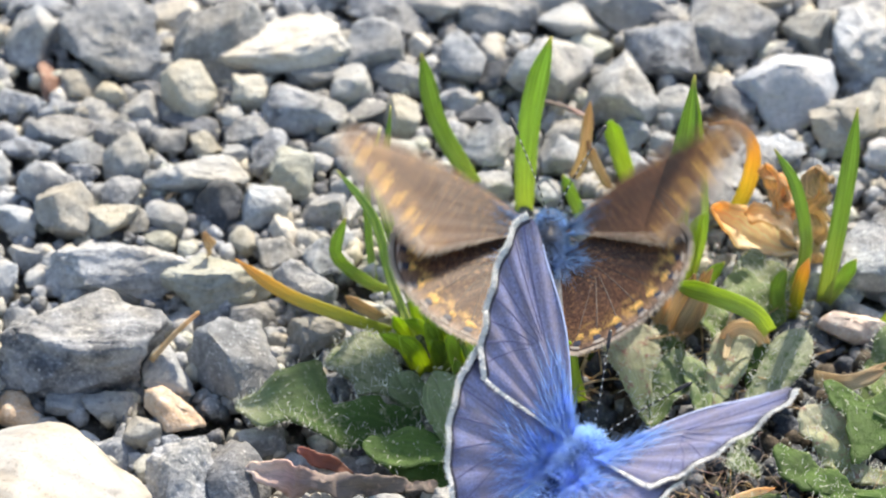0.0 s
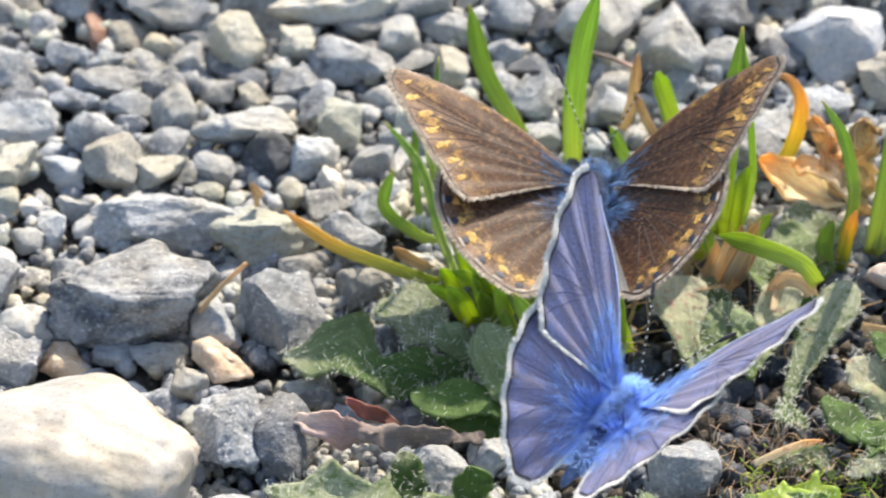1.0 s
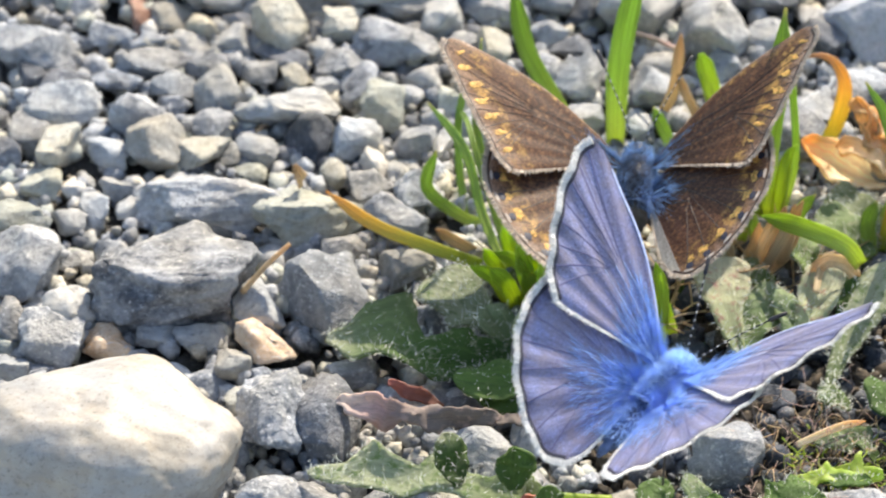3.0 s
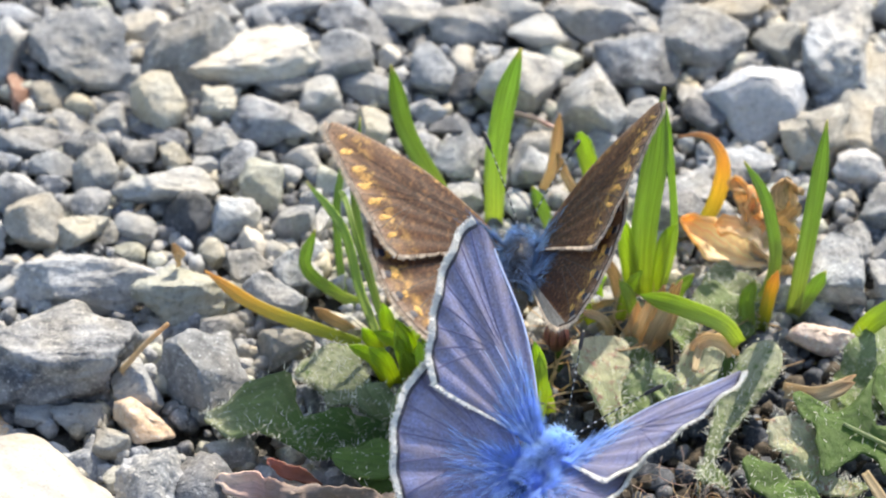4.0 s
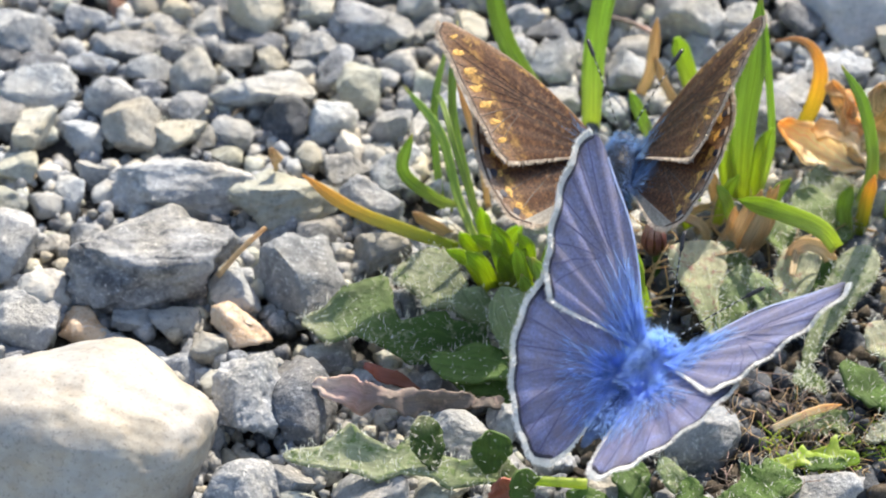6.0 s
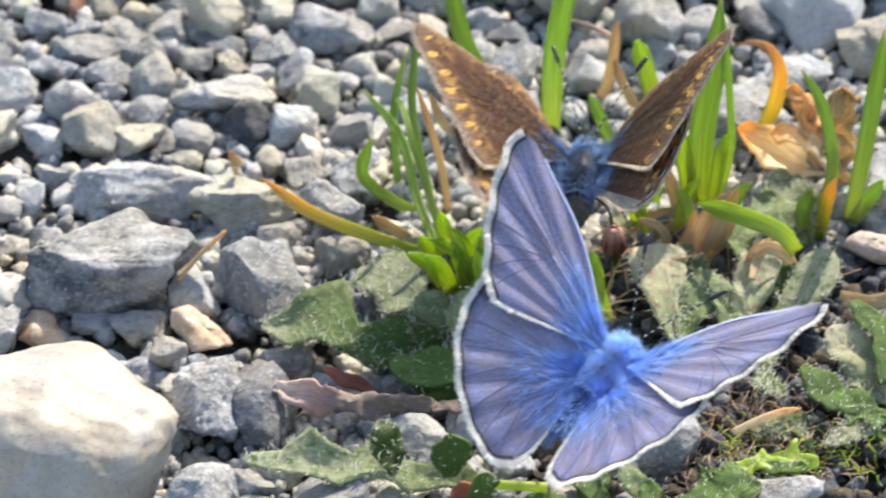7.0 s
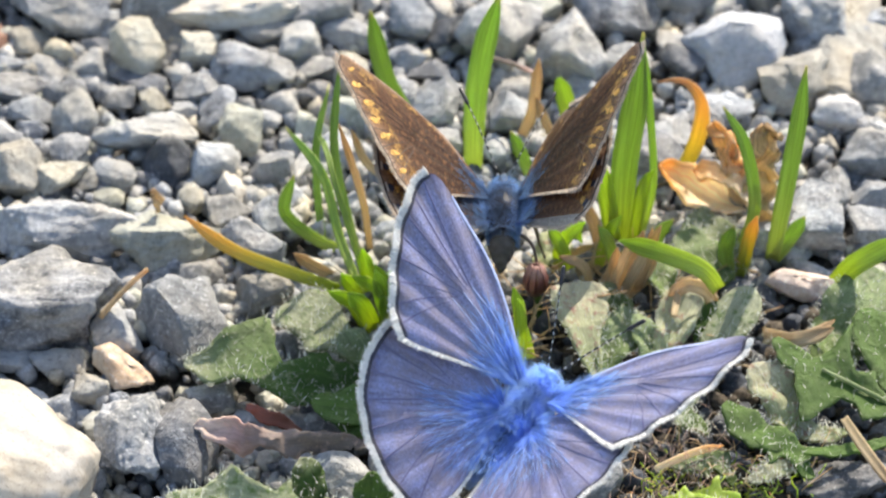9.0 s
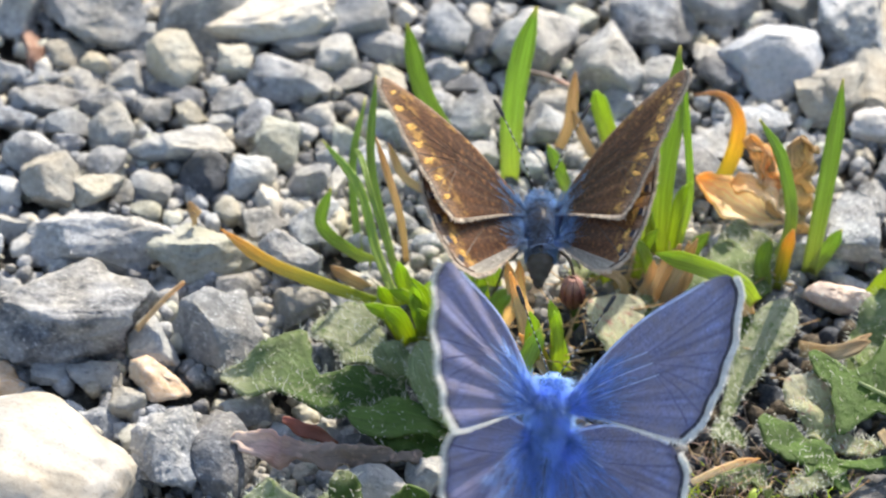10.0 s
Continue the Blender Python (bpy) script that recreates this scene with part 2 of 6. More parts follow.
def wing_material(name, stops, speckle, speckle_at, rough=0.45, see_through=0.3, scales=0.3, glow=(1, 1, 1), sheen=0.0, sheen_tint=(1, 1, 1), ray_dark=(0.7, 0.7, 0.7), ray_light=(1.2, 1.2, 1.2), gloss=0.5, speckle_size=1300.0, speckle_soft=0.07, band=None):
    """A scaled wing: colour runs from the root (UV x = 0) to the rim (1); fine scales, and duller patches or painted
    scale glints.
    """
    m, nt, bsdf, out, add, link = node_kit(name)
    uv = nt.nodes.new("ShaderNodeUVMap")
    split = nt.nodes.new("ShaderNodeSeparateXYZ")
    link(uv.outputs[0], split.inputs[0])
    where = nt.nodes.new("ShaderNodeTexCoord").outputs["Object"]
    drift = add("ShaderNodeTexNoise", Scale=420.0, Detail=3.0)
    link(where, drift.inputs["Vector"])
    push = nt.nodes.new("ShaderNodeMath")
    push.operation = "MULTIPLY_ADD"
    link(drift.outputs[0], push.inputs[0])
    push.inputs[1].default_value = 0.22
    link(split.outputs[0], push.inputs[2])
    off = nt.nodes.new("ShaderNodeMath")
    off.operation = "SUBTRACT"
    link(push.outputs[0], off.inputs[0])
    off.inputs[1].default_value = 0.11
    along = ramp_of(nt, stops)
    link(off.outputs[0], along.inputs[0])
    fine = add("ShaderNodeTexNoise", Scale=5200.0, Detail=3.0, Roughness=0.7)
    link(where, fine.inputs["Vector"])
    tone = ramp_of(nt, [(0.3, (1 - scales,) * 3), (0.7, (1 + scales,) * 3)])
    link(fine.outputs[0], tone.inputs[0])
    scaled = mix_of(nt, "MULTIPLY", 1.0)
    link(along.outputs[0], scaled.inputs[6])
    link(tone.outputs[0], scaled.inputs[7])
    fan = nt.nodes.new("ShaderNodeMapping")
    fan.inputs["Scale"].default_value = (1.3, 48.0, 1.0)
    link(uv.outputs[0], fan.inputs[0])
    rays = add("ShaderNodeTexNoise", Scale=1.0, Detail=4.0, Roughness=0.6)
    link(fan.outputs[0], rays.inputs["Vector"])
    ray_tone = ramp_of(nt, [(0.34, ray_dark), (0.52, (1, 1, 1)), (0.7, ray_light)])
    link(rays.outputs[0], ray_tone.inputs[0])
    rayed = mix_of(nt, "MULTIPLY", 1.0)
    link(scaled.outputs[2], rayed.inputs[6])
    link(ray_tone.outputs[0], rayed.inputs[7])
    scaled = rayed
    # second colour in noise: brownish patches on the blue wing, painted glints on the brown
    speckle_noise = add("ShaderNodeTexNoise", Scale=speckle_size, Detail=5.0, Roughness=0.75)
    link(where, speckle_noise.inputs["Vector"])
    pick = ramp_of(nt, [(speckle_at - speckle_soft, (0, 0, 0)), (speckle_at + speckle_soft, (1, 1, 1))])
    link(speckle_noise.outputs[0], pick.inputs[0])
    speckly = mix_of(nt)
    link(pick.outputs[0], speckly.inputs[0])
    link(scaled.outputs[2], speckly.inputs[6])
    speckly.inputs[7].default_value = (*speckle, 1)
    if band:
        near = ramp_of(nt, [(0.74, (0, 0, 0)), (0.83, (0.9, 0.9, 0.9)), (0.90, (0.6, 0.6, 0.6)), (0.95, (0, 0, 0))])
        link(split.outputs[0], near.inputs[0])
        clump = add("ShaderNodeTexNoise", Scale=950.0, Detail=4.0, Roughness=0.7)
        link(where, clump.inputs["Vector"])
        some = ramp_of(nt, [(0.50, (0, 0, 0)), (0.62, (1, 1, 1))])
        link(clump.outputs[0], some.inputs[0])
        both_in = mix_of(nt, "MULTIPLY", 1.0)
        link(near.outputs[0], both_in.inputs[6])
        link(some.outputs[0], both_in.inputs[7])
        banded = mix_of(nt)
        link(both_in.outputs[2], banded.inputs[0])
        link(speckly.outputs[2], banded.inputs[6])
        banded.inputs[7].default_value = (*band, 1)
        speckly = banded
    link(speckly.outputs[2], bsdf.inputs["Base Color"])
    bsdf.inputs["Roughness"].default_value = rough
    bsdf.inputs["Specular IOR Level"].default_value = gloss
    bsdf.inputs["Sheen Weight"].default_value = sheen
    bsdf.inputs["Sheen Tint"].default_value = (*sheen_tint, 1)
    bump = add("ShaderNodeBump", Strength=0.25, Distance=0.0002)
    link(fine.outputs[0], bump.inputs["Height"])
    link(bump.outputs[0], bsdf.inputs["Normal"])
    trans = nt.nodes.new("ShaderNodeBsdfTranslucent")
    tint = mix_of(nt, "MULTIPLY", 1.0)
    link(speckly.outputs[2], tint.inputs[6])
    tint.inputs[7].default_value = (*glow, 1)
    link(tint.outputs[2], trans.inputs[0])
    both = nt.nodes.new("ShaderNodeMixShader")
    both.inputs[0].default_value = see_through
    link(bsdf.outputs[0], both.inputs[1])
    link(trans.outputs[0], both.inputs[2])
    link(both.outputs[0], out.inputs[0])
    return m


BLUE_WING = wing_material("blue_wing_scales", [(0.0, (0.11, 0.33, 0.82)), (0.2, (0.14, 0.28, 0.68)), (0.42, (0.23, 0.245, 0.435)), (0.7, (0.23, 0.238, 0.43)), (0.9, (0.25, 0.285, 0.53)), (1.0, (0.10, 0.11, 0.24))],
                          (0.26, 0.22, 0.25), 0.60, ray_dark=(0.58, 0.53, 0.53), ray_light=(1.2, 1.22, 1.28), rough=0.4, see_through=0.2, scales=0.4, speckle_size=520.0, speckle_soft=0.2, sheen=0.2, sheen_tint=(0.6, 0.7, 1.0))
BLUE_UNDER = wing_material("grey_brown_underwing", [(0.0, (0.36, 0.40, 0.44)), (0.5, (0.46, 0.42, 0.36)), (1.0, (0.56, 0.53, 0.48))], (0.7, 0.68, 0.62), 0.66, rough=0.7, see_through=0.2)
# the fine light flecks paint the glint of single scales into the colour
BROWN_WING = wing_material("brown_wing_scales", [(0.0, (0.045, 0.04, 0.05)), (0.2, (0.045, 0.023, 0.017)), (0.5, (0.068, 0.033, 0.021)), (0.72, (0.094, 0.044, 0.025)), (0.86, (0.135, 0.070, 0.036)), (0.96, (0.26, 0.17, 0.12)), (1.0, (0.40, 0.31, 0.25))],
                           (0.24, 0.125, 0.06), 0.59, rough=0.42, see_through=0.24, scales=0.7, glow=(1.9, 1.15, 0.55), gloss=0.22, speckle_size=2300.0, band=(0.62, 0.38, 0.12))
BROWN_UNDER = wing_material("buff_underwing", [(0.0, (0.34, 0.33, 0.30)), (0.5, (0.36, 0.27, 0.17)), (1.0, (0.44, 0.36, 0.26))], (0.55, 0.48, 0.38), 0.68, rough=0.7, see_through=0.3, glow=(1.4, 1.15, 0.8))
GREY_FOLD = wing_material("grey_haired_wing_fold", [(0.0, (0.16, 0.16, 0.18)), (0.4, (0.30, 0.29, 0.28)), (0.85, (0.36, 0.34, 0.31)), (1.0, (0.50, 0.46, 0.40))], (0.45, 0.43, 0.40), 0.6, rough=0.7, see_through=0.3)
VEIN_BLUE = plain_material("dark_wing_vein", (0.12, 0.12, 0.24), rough=0.5)
VEIN_PALE = plain_material("pale_blue_vein", (0.50, 0.58, 0.84), rough=0.5)
VEIN_BROWN = plain_material("dark_brown_vein", (0.07, 0.042, 0.03), rough=0.5)
RIM_DARK = plain_material("blackish_wing_rim", (0.03, 0.03, 0.05), rough=0.6)
FRINGE_WHITE = plain_material("white_wing_fringe", (0.90, 0.90, 0.89), rough=0.8, see_through=0.3, grain=0.08)
FRINGE_BUFF = plain_material("buff_wing_fringe", (0.64, 0.56, 0.48), rough=0.8, see_through=0.3)
ORANGE = plain_material("orange_wing_scales", (0.80, 0.47, 0.13), rough=0.6, see_through=0.35, grain=0.55, size=3000.0)
BLACK = plain_material("black_chitin", (0.015, 0.015, 0.02), rough=0.3)
WHITE_RING = plain_material("white_scales", (0.5, 0.5, 0.5), rough=0.7)
BLUE_FUR = plain_material("bright_blue_hair", (0.38, 0.61, 0.95), rough=0.6, grain=0.25, size=700.0, sheen=0.3, see_through=0.55)
WING_HAIR = plain_material("blue_wing_hair", (0.28, 0.48, 0.86), rough=0.6, grain=0.25, size=700.0, see_through=0.5)
BLUE_SKIN = plain_material("blue_scaled_body", (0.16, 0.34, 0.66), rough=0.6, grain=0.4)
SLATE_SKIN = plain_material("slate_blue_abdomen", (0.07, 0.11, 0.22), rough=0.6, grain=0.5)
DUSK_FUR = plain_material("grey_blue_hair", (0.14, 0.26, 0.48), rough=0.6, grain=0.6, size=700.0, sheen=0.3, see_through=0.5)
DUSK_SKIN = plain_material("dark_brown_body", (0.055, 0.05, 0.055), rough=0.5, grain=0.4)
LEG = plain_material("dark_leg", (0.05, 0.04, 0.04), rough=0.5)
HAIR_WHITE = plain_material("white_leaf_hair", (0.78, 0.80, 0.72), rough=0.6, see_through=0.4)
MM = 0.001


# ---------------------------------------------------------------- building tools
def mesh_of(name, verts, faces, materials, uvs=None, slots=None, smooth=True):
    me = bpy.data.meshes.new(name)
    me.from_pydata([tuple(v) for v in verts], [], [tuple(f) for f in faces])
    for m in materials if isinstance(materials, (list, tuple)) else [materials]:
        me.materials.append(m)
    if uvs is not None:
        layer = me.uv_layers.new(name="UVMap")
        idx = np.empty(len(me.loops), dtype=np.int32)
        me.loops.foreach_get("vertex_index", idx)
        layer.data.foreach_set("uv", np.asarray(uvs, dtype=np.float32)[idx].ravel())
    if slots is not None:
        me.polygons.foreach_set("material_index", np.asarray(slots, dtype=np.int32))
    me.polygons.foreach_set("use_smooth", np.full(len(me.polygons), smooth))
    me.update()
    return me


def part(name, mesh, parent, label="", kind=""):
    ob = new(name, mesh)
    ob.parent = parent
    return tagged(ob, label=label, kind=kind)


def curve_through(points, n):
    """n places evenly along a smooth curve through the points."""
    p = np.array(points, float)
    ext = np.vstack([2 * p[0] - p[1], p, 2 * p[-1] - p[-2]])
    fine = []
    for i in range(len(p) - 1):
        a, b, c, d = ext[i:i + 4]
        for s in np.linspace(0, 1, 16, endpoint=False):
            fine.append(0.5 * (2 * b + (c - a) * s + (2 * a - 5 * b + 4 * c - d) * s * s + (3 * b - 3 * c + d - a) * s ** 3))
    fine = np.array(fine + [p[-1]])
    run = np.concatenate([[0], np.cumsum(np.linalg.norm(np.diff(fine, axis=0), axis=1))])
    at = np.linspace(0, run[-1], n)
    return np.stack([np.interp(at, run, fine[:, k]) for k in range(p.shape[1])], 1)


def tube(points, radii, sides=7, closed=True):
    p = np.array(points, float)
    radii = np.broadcast_to(np.asarray(radii, float), (len(p),))
    tan = np.gradient(p, axis=0)
    tan /= np.linalg.norm(tan, axis=1)[:, None] + 1e-12
    ref = np.array([0.31, 0.2, 0.93])
    verts, faces = [], []
    for i in range(len(p)):
        u = np.cross(tan[i], ref)
        u /= np.linalg.norm(u) + 1e-12
        v = np.cross(tan[i], u)
        for k in range(sides):
            a = 2 * math.pi * k / sides
            verts.append(p[i] + radii[i] * (math.cos(a) * u + math.sin(a) * v))
    for i in range(len(p) - 1):
        for k in range(sides):
            j = (k + 1) % sides
            faces.append((i * sides + k, i * sides + j, (i + 1) * sides + j, (i + 1) * sides + k))
    if closed:
        faces.append(tuple(range(sides))[::-1])
        faces.append(tuple((len(p) - 1) * sides + k for k in range(sides)))
    return verts, faces


def merged(pieces):
    """Joins (verts, faces) pieces into one."""
    verts, faces = [], []
    for v, f in pieces:
        o = len(verts)
        verts.extend(v)
        faces.extend(tuple(i + o for i in q) for q in f)
    return verts, faces


def spikes(roots, ways, lengths, width, rng, bend=0.25):
    """Fine tapering hairs, each three flat faces."""
    verts, faces = [], []
    for r, w, l in zip(roots, ways, lengths):
        side = np.cross(w, rng.normal(size=3))
        side /= np.linalg.norm(side) + 1e-12
        droop = rng.normal(size=3) * bend * l * 0.35
        o = len(verts)
        mid = r + w * l * 0.55 + droop * 0.4
        verts += [r - side * width / 2, r + side * width / 2, mid + side * width * 0.4, mid - side * width * 0.4, r + w * l + droop]
        faces += [(o, o + 1, o + 2, o + 3), (o + 3, o + 2, o + 4)]
    return verts, faces


# ---------------------------------------------------------------- ground and gravel
def ground():
    near = np.linspace(-0.075, 0.075, 76)
    far = np.array([0.09, 0.12, 0.2, 0.5, 2, 10, 60, 400.0])
    line = np.concatenate([-far[::-1], near, far])
    verts = []
    for y in line:
        for x in line:
            r = max(abs(x), abs(y))
            z = -0.0009 + 0.0011 * noise.noise(Vector((x * 160, y * 160, 3.1))) + 0.0006 * noise.noise(Vector((x * 520, y * 520, 9.7)))
            verts.append((x, y, z if r < 0.08 else -0.001))
    n = len(line)
    faces = [(j * n + i, j * n + i + 1, (j + 1) * n + i + 1, (j + 1) * n + i) for j in range(n - 1) for i in range(n - 1)]
    return tagged(new("ground", mesh_of("ground", verts, faces, SOIL)), "dark gritty soil under loose gravel", "ground", kind="structure")


def ball(level):
    bm = bmesh.new()
    bmesh.ops.create_icosphere(bm, subdivisions=level, radius=1.0)
    v = np.array([x.co for x in bm.verts])
    f = [[w.index for w in q.verts] for q in bm.faces]
    bm.free()
    return v, f


BALLS = {k: ball(k) for k in (1, 2, 3, 4, 5, 6)}
rock_rng = np.random.default_rng(7)


def rock_shape(level, rng, cuts=(11, 17), bite=(0.42, 0.82), rough=0.085):
    """A crushed stone: a ball cut by flat faces, its edges worn, filling a unit box."""
    v = BALLS[level][0].copy()
    for _ in range(rng.integers(*cuts)):
        n = rng.normal(size=3)
        n /= np.linalg.norm(n)
        over = np.maximum(0, v @ n - rng.uniform(*bite))
        v -= over[:, None] * n * 0.97
    s = rng.uniform(0, 50, 3)
    for i, p in enumerate(v):
        a = noise.noise(Vector(p * 1.7 + s))
        b = noise.noise(Vector(p * 5.0 + s)) if level > 2 else 0.0
        c = noise.noise(Vector(p * 11.0 + s)) if level > 3 else 0.0
        v[i] = p * (1 + rough * 1.5 * a + rough * 1.0 * b + rough * 0.55 * c)
    lo, hi = v.min(0), v.max(0)
    return (v - (lo + hi) / 2) / (hi - lo)


gravel_bed = tagged(new("gravel_bed"), "bed of loose angular grey, white and cream gravel", "gravel", kind="structure")
PLACED = []


def stone(kind, x, y, z, lx, ly, lz, turn, name="stone", parent=gravel_bed, level=3, label="", **shape):
    """A stone of lx by ly by lz millimetres with its middle at x, y, z."""
    size = max(lx, ly)
    level = 4 if size > 3 and level == 3 else level
    if size > 8.5:
        shape.setdefault("rough", 0.115)
        level = max(level, 5)
    v = rock_shape(level, rock_rng, **shape) * (np.array([lx, ly, lz]) * MM)
    ob = part(name, mesh_of(name, v, BALLS[level][1], ROCK[kind]), parent, label)
    ob.matrix_basis = pose(x * MM, y * MM, z * MM, 0, 0, turn)
    PLACED.append((x, y, lx * 0.5, ly * 0.5))
    return ob


def boulder():
    """The large white stone: broad worn faces, a sunken top edge and small pits."""
    rng = np.random.default_rng(12)
    v = BALLS[6][0].copy()
    for way, at in (((-0.2, 0.2, 1.0), 0.86), ((0.15, -0.95, 0.32), 0.88), ((0.95, -0.25, 0.0), 0.82), ((0.6, 0.75, 0.25), 0.92), ((-0.5, 0.8, 0.5), 0.80), ((-0.5, -0.8, 0.1), 0.95)):
        way = np.array(way) / np.linalg.norm(way)
        v -= np.maximum(0, v @ way - at)[:, None] * way * 0.72
    pits = rng.normal(size=(46, 3))
    pits /= np.linalg.norm(pits, axis=1)[:, None]
    unit = v / np.linalg.norm(v, axis=1)[:, None]
    dent = np.zeros(len(v))
    for p in pits:
        r = rng.uniform(0.025, 0.06)
        dent += rng.uniform(0.008, 0.028) * np.exp(-(np.linalg.norm(unit - p, axis=1) / r) ** 2)
    for i, p in enumerate(v):
        k = 1 + 0.13 * noise.noise(Vector(p * 1.5 + 4.0)) + 0.05 * noise.noise(Vector(p * 3.6)) + 0.012 * noise.noise(Vector(p * 11.0)) + 0.005 * noise.noise(Vector(p * 26.0)) - dent[i]
        v[i] = p * k
    lo, hi = v.min(0), v.max(0)
    v = (v - (lo + hi) / 2) / (hi - lo) * np.array([21.5, 18.0, 11.5]) * MM
    ob = new("white_stone", mesh_of("white_stone", v, BALLS[6][1], ROCK["bo"]))
    ob.matrix_basis = pose(-32.3 * MM, -29.6 * MM, 2.6 * MM, 0, 0, -8)
    PLACED.append((-32.3, -29.8, 10.7, 9.2))
    return ob


WEEDS = (4.0, 36.0, -34.0, -6.0)  # millimetres: soil under the weeds, with dark stones that also stand for shade


def gravel_fill():
    """Small stones between the large ones: near ones singly, the rest in one mesh."""
    rng = np.random.default_rng(21)
    shapes = [rock_shape(3, rng) for _ in range(14)]
    kinds = ["lg", "mg", "bg", "dg", "wg", "lg", "gg", "cr", "mg", "be", "gr", "dg"]
    meshes = {}
    rest = {}
    singles = 0
    taken = [(a, b, max(c, 0.5), max(d, 0.5)) for a, b, c, d in PLACED]
    tries = 0
    while tries < 14000:
        tries += 1
        x, y = rng.uniform(-75, 75), rng.uniform(-70, 75)
        inside = -44 < x < 42 and -42 < y < 38
        s = rng.uniform(1.4, 4.4) if inside else rng.uniform(3.5, 9.0)
        if inside and 2 < x < 42 and -38 < y < 8:
            s *= 0.7
        if any(((x - a) / (c * 0.78 + s * 0.34)) ** 2 + ((y - b) / (d * 0.78 + s * 0.34)) ** 2 < 1 for a, b, c, d in taken):
            continue
        taken.append((x, y, s / 2, s / 2))
        k, i = kinds[rng.integers(len(kinds))], int(rng.integers(len(shapes)))
        # dark kinds only: the shade under the weeds is put into the stones' colour
        if WEEDS[0] < x < WEEDS[1] and WEEDS[2] < y < WEEDS[3]:
            k = ("dk", "dg", "dk", "so")[rng.integers(4)]
        sx, sy, sz = s * rng.uniform(0.85, 1.3), s * rng.uniform(0.8, 1.1), s * rng.uniform(0.6, 0.9)
        turn, z = rng.uniform(0, 360), sz * rng.uniform(0.0, 0.3) - 0.3
        m = pose(x * MM, y * MM, z * MM, rng.uniform(-20, 20), rng.uniform(-20, 20), turn) @ Matrix.Diagonal((sx * MM, sy * MM, sz * MM, 1))
        if inside and singles < 140:
            singles += 1
            if (k, i) not in meshes:
                meshes[k, i] = mesh_of("stone", shapes[i], BALLS[3][1], ROCK[k])
            part("stone", meshes[k, i], gravel_bed).matrix_basis = m
        else:
            mm = np.array(m)
            rest.setdefault(k, []).append((shapes[i] @ mm[:3, :3].T + mm[:3, 3], BALLS[3][1]))
    tiny = [rock_shape(1, rng, cuts=(6, 9)) for _ in range(8)]
    for _ in range(6500):
        x, y = rng.uniform(-46, 44), rng.uniform(-42, 40)
        g = rng.uniform(0.5, 1.9)
        k = kinds[rng.integers(len(kinds))]
        # grit under the weeds is likewise coloured for soil and shade
        if WEEDS[0] < x < WEEDS[1] and WEEDS[2] < y < WEEDS[3]:
            k = ("dk", "so", "so", "dg")[rng.integers(4)]
        m = np.array(pose(0, 0, 0, rng.uniform(0, 360), rng.uniform(0, 360), rng.uniform(0, 360)))[:3, :3] * (g * MM)
        rest.setdefault(k, []).append((tiny[rng.integers(8)] @ m.T + np.array([x, y, rng.uniform(-0.5, 0.5)]) * MM, BALLS[1][1]))
    names, verts, faces, slots = list(rest), [], [], []
    for si, k in enumerate(names):
        v, f = merged(rest[k])
        o = len(verts)
        verts.extend(v)
        faces.extend(tuple(a + o for a in q) for q in f)
        slots.extend([si] * len(f))
    part("small_gravel", mesh_of("small_gravel", verts, faces, [ROCK[k] for k in names], slots=slots), gravel_bed, "small mixed grey gravel stones", "stuff")


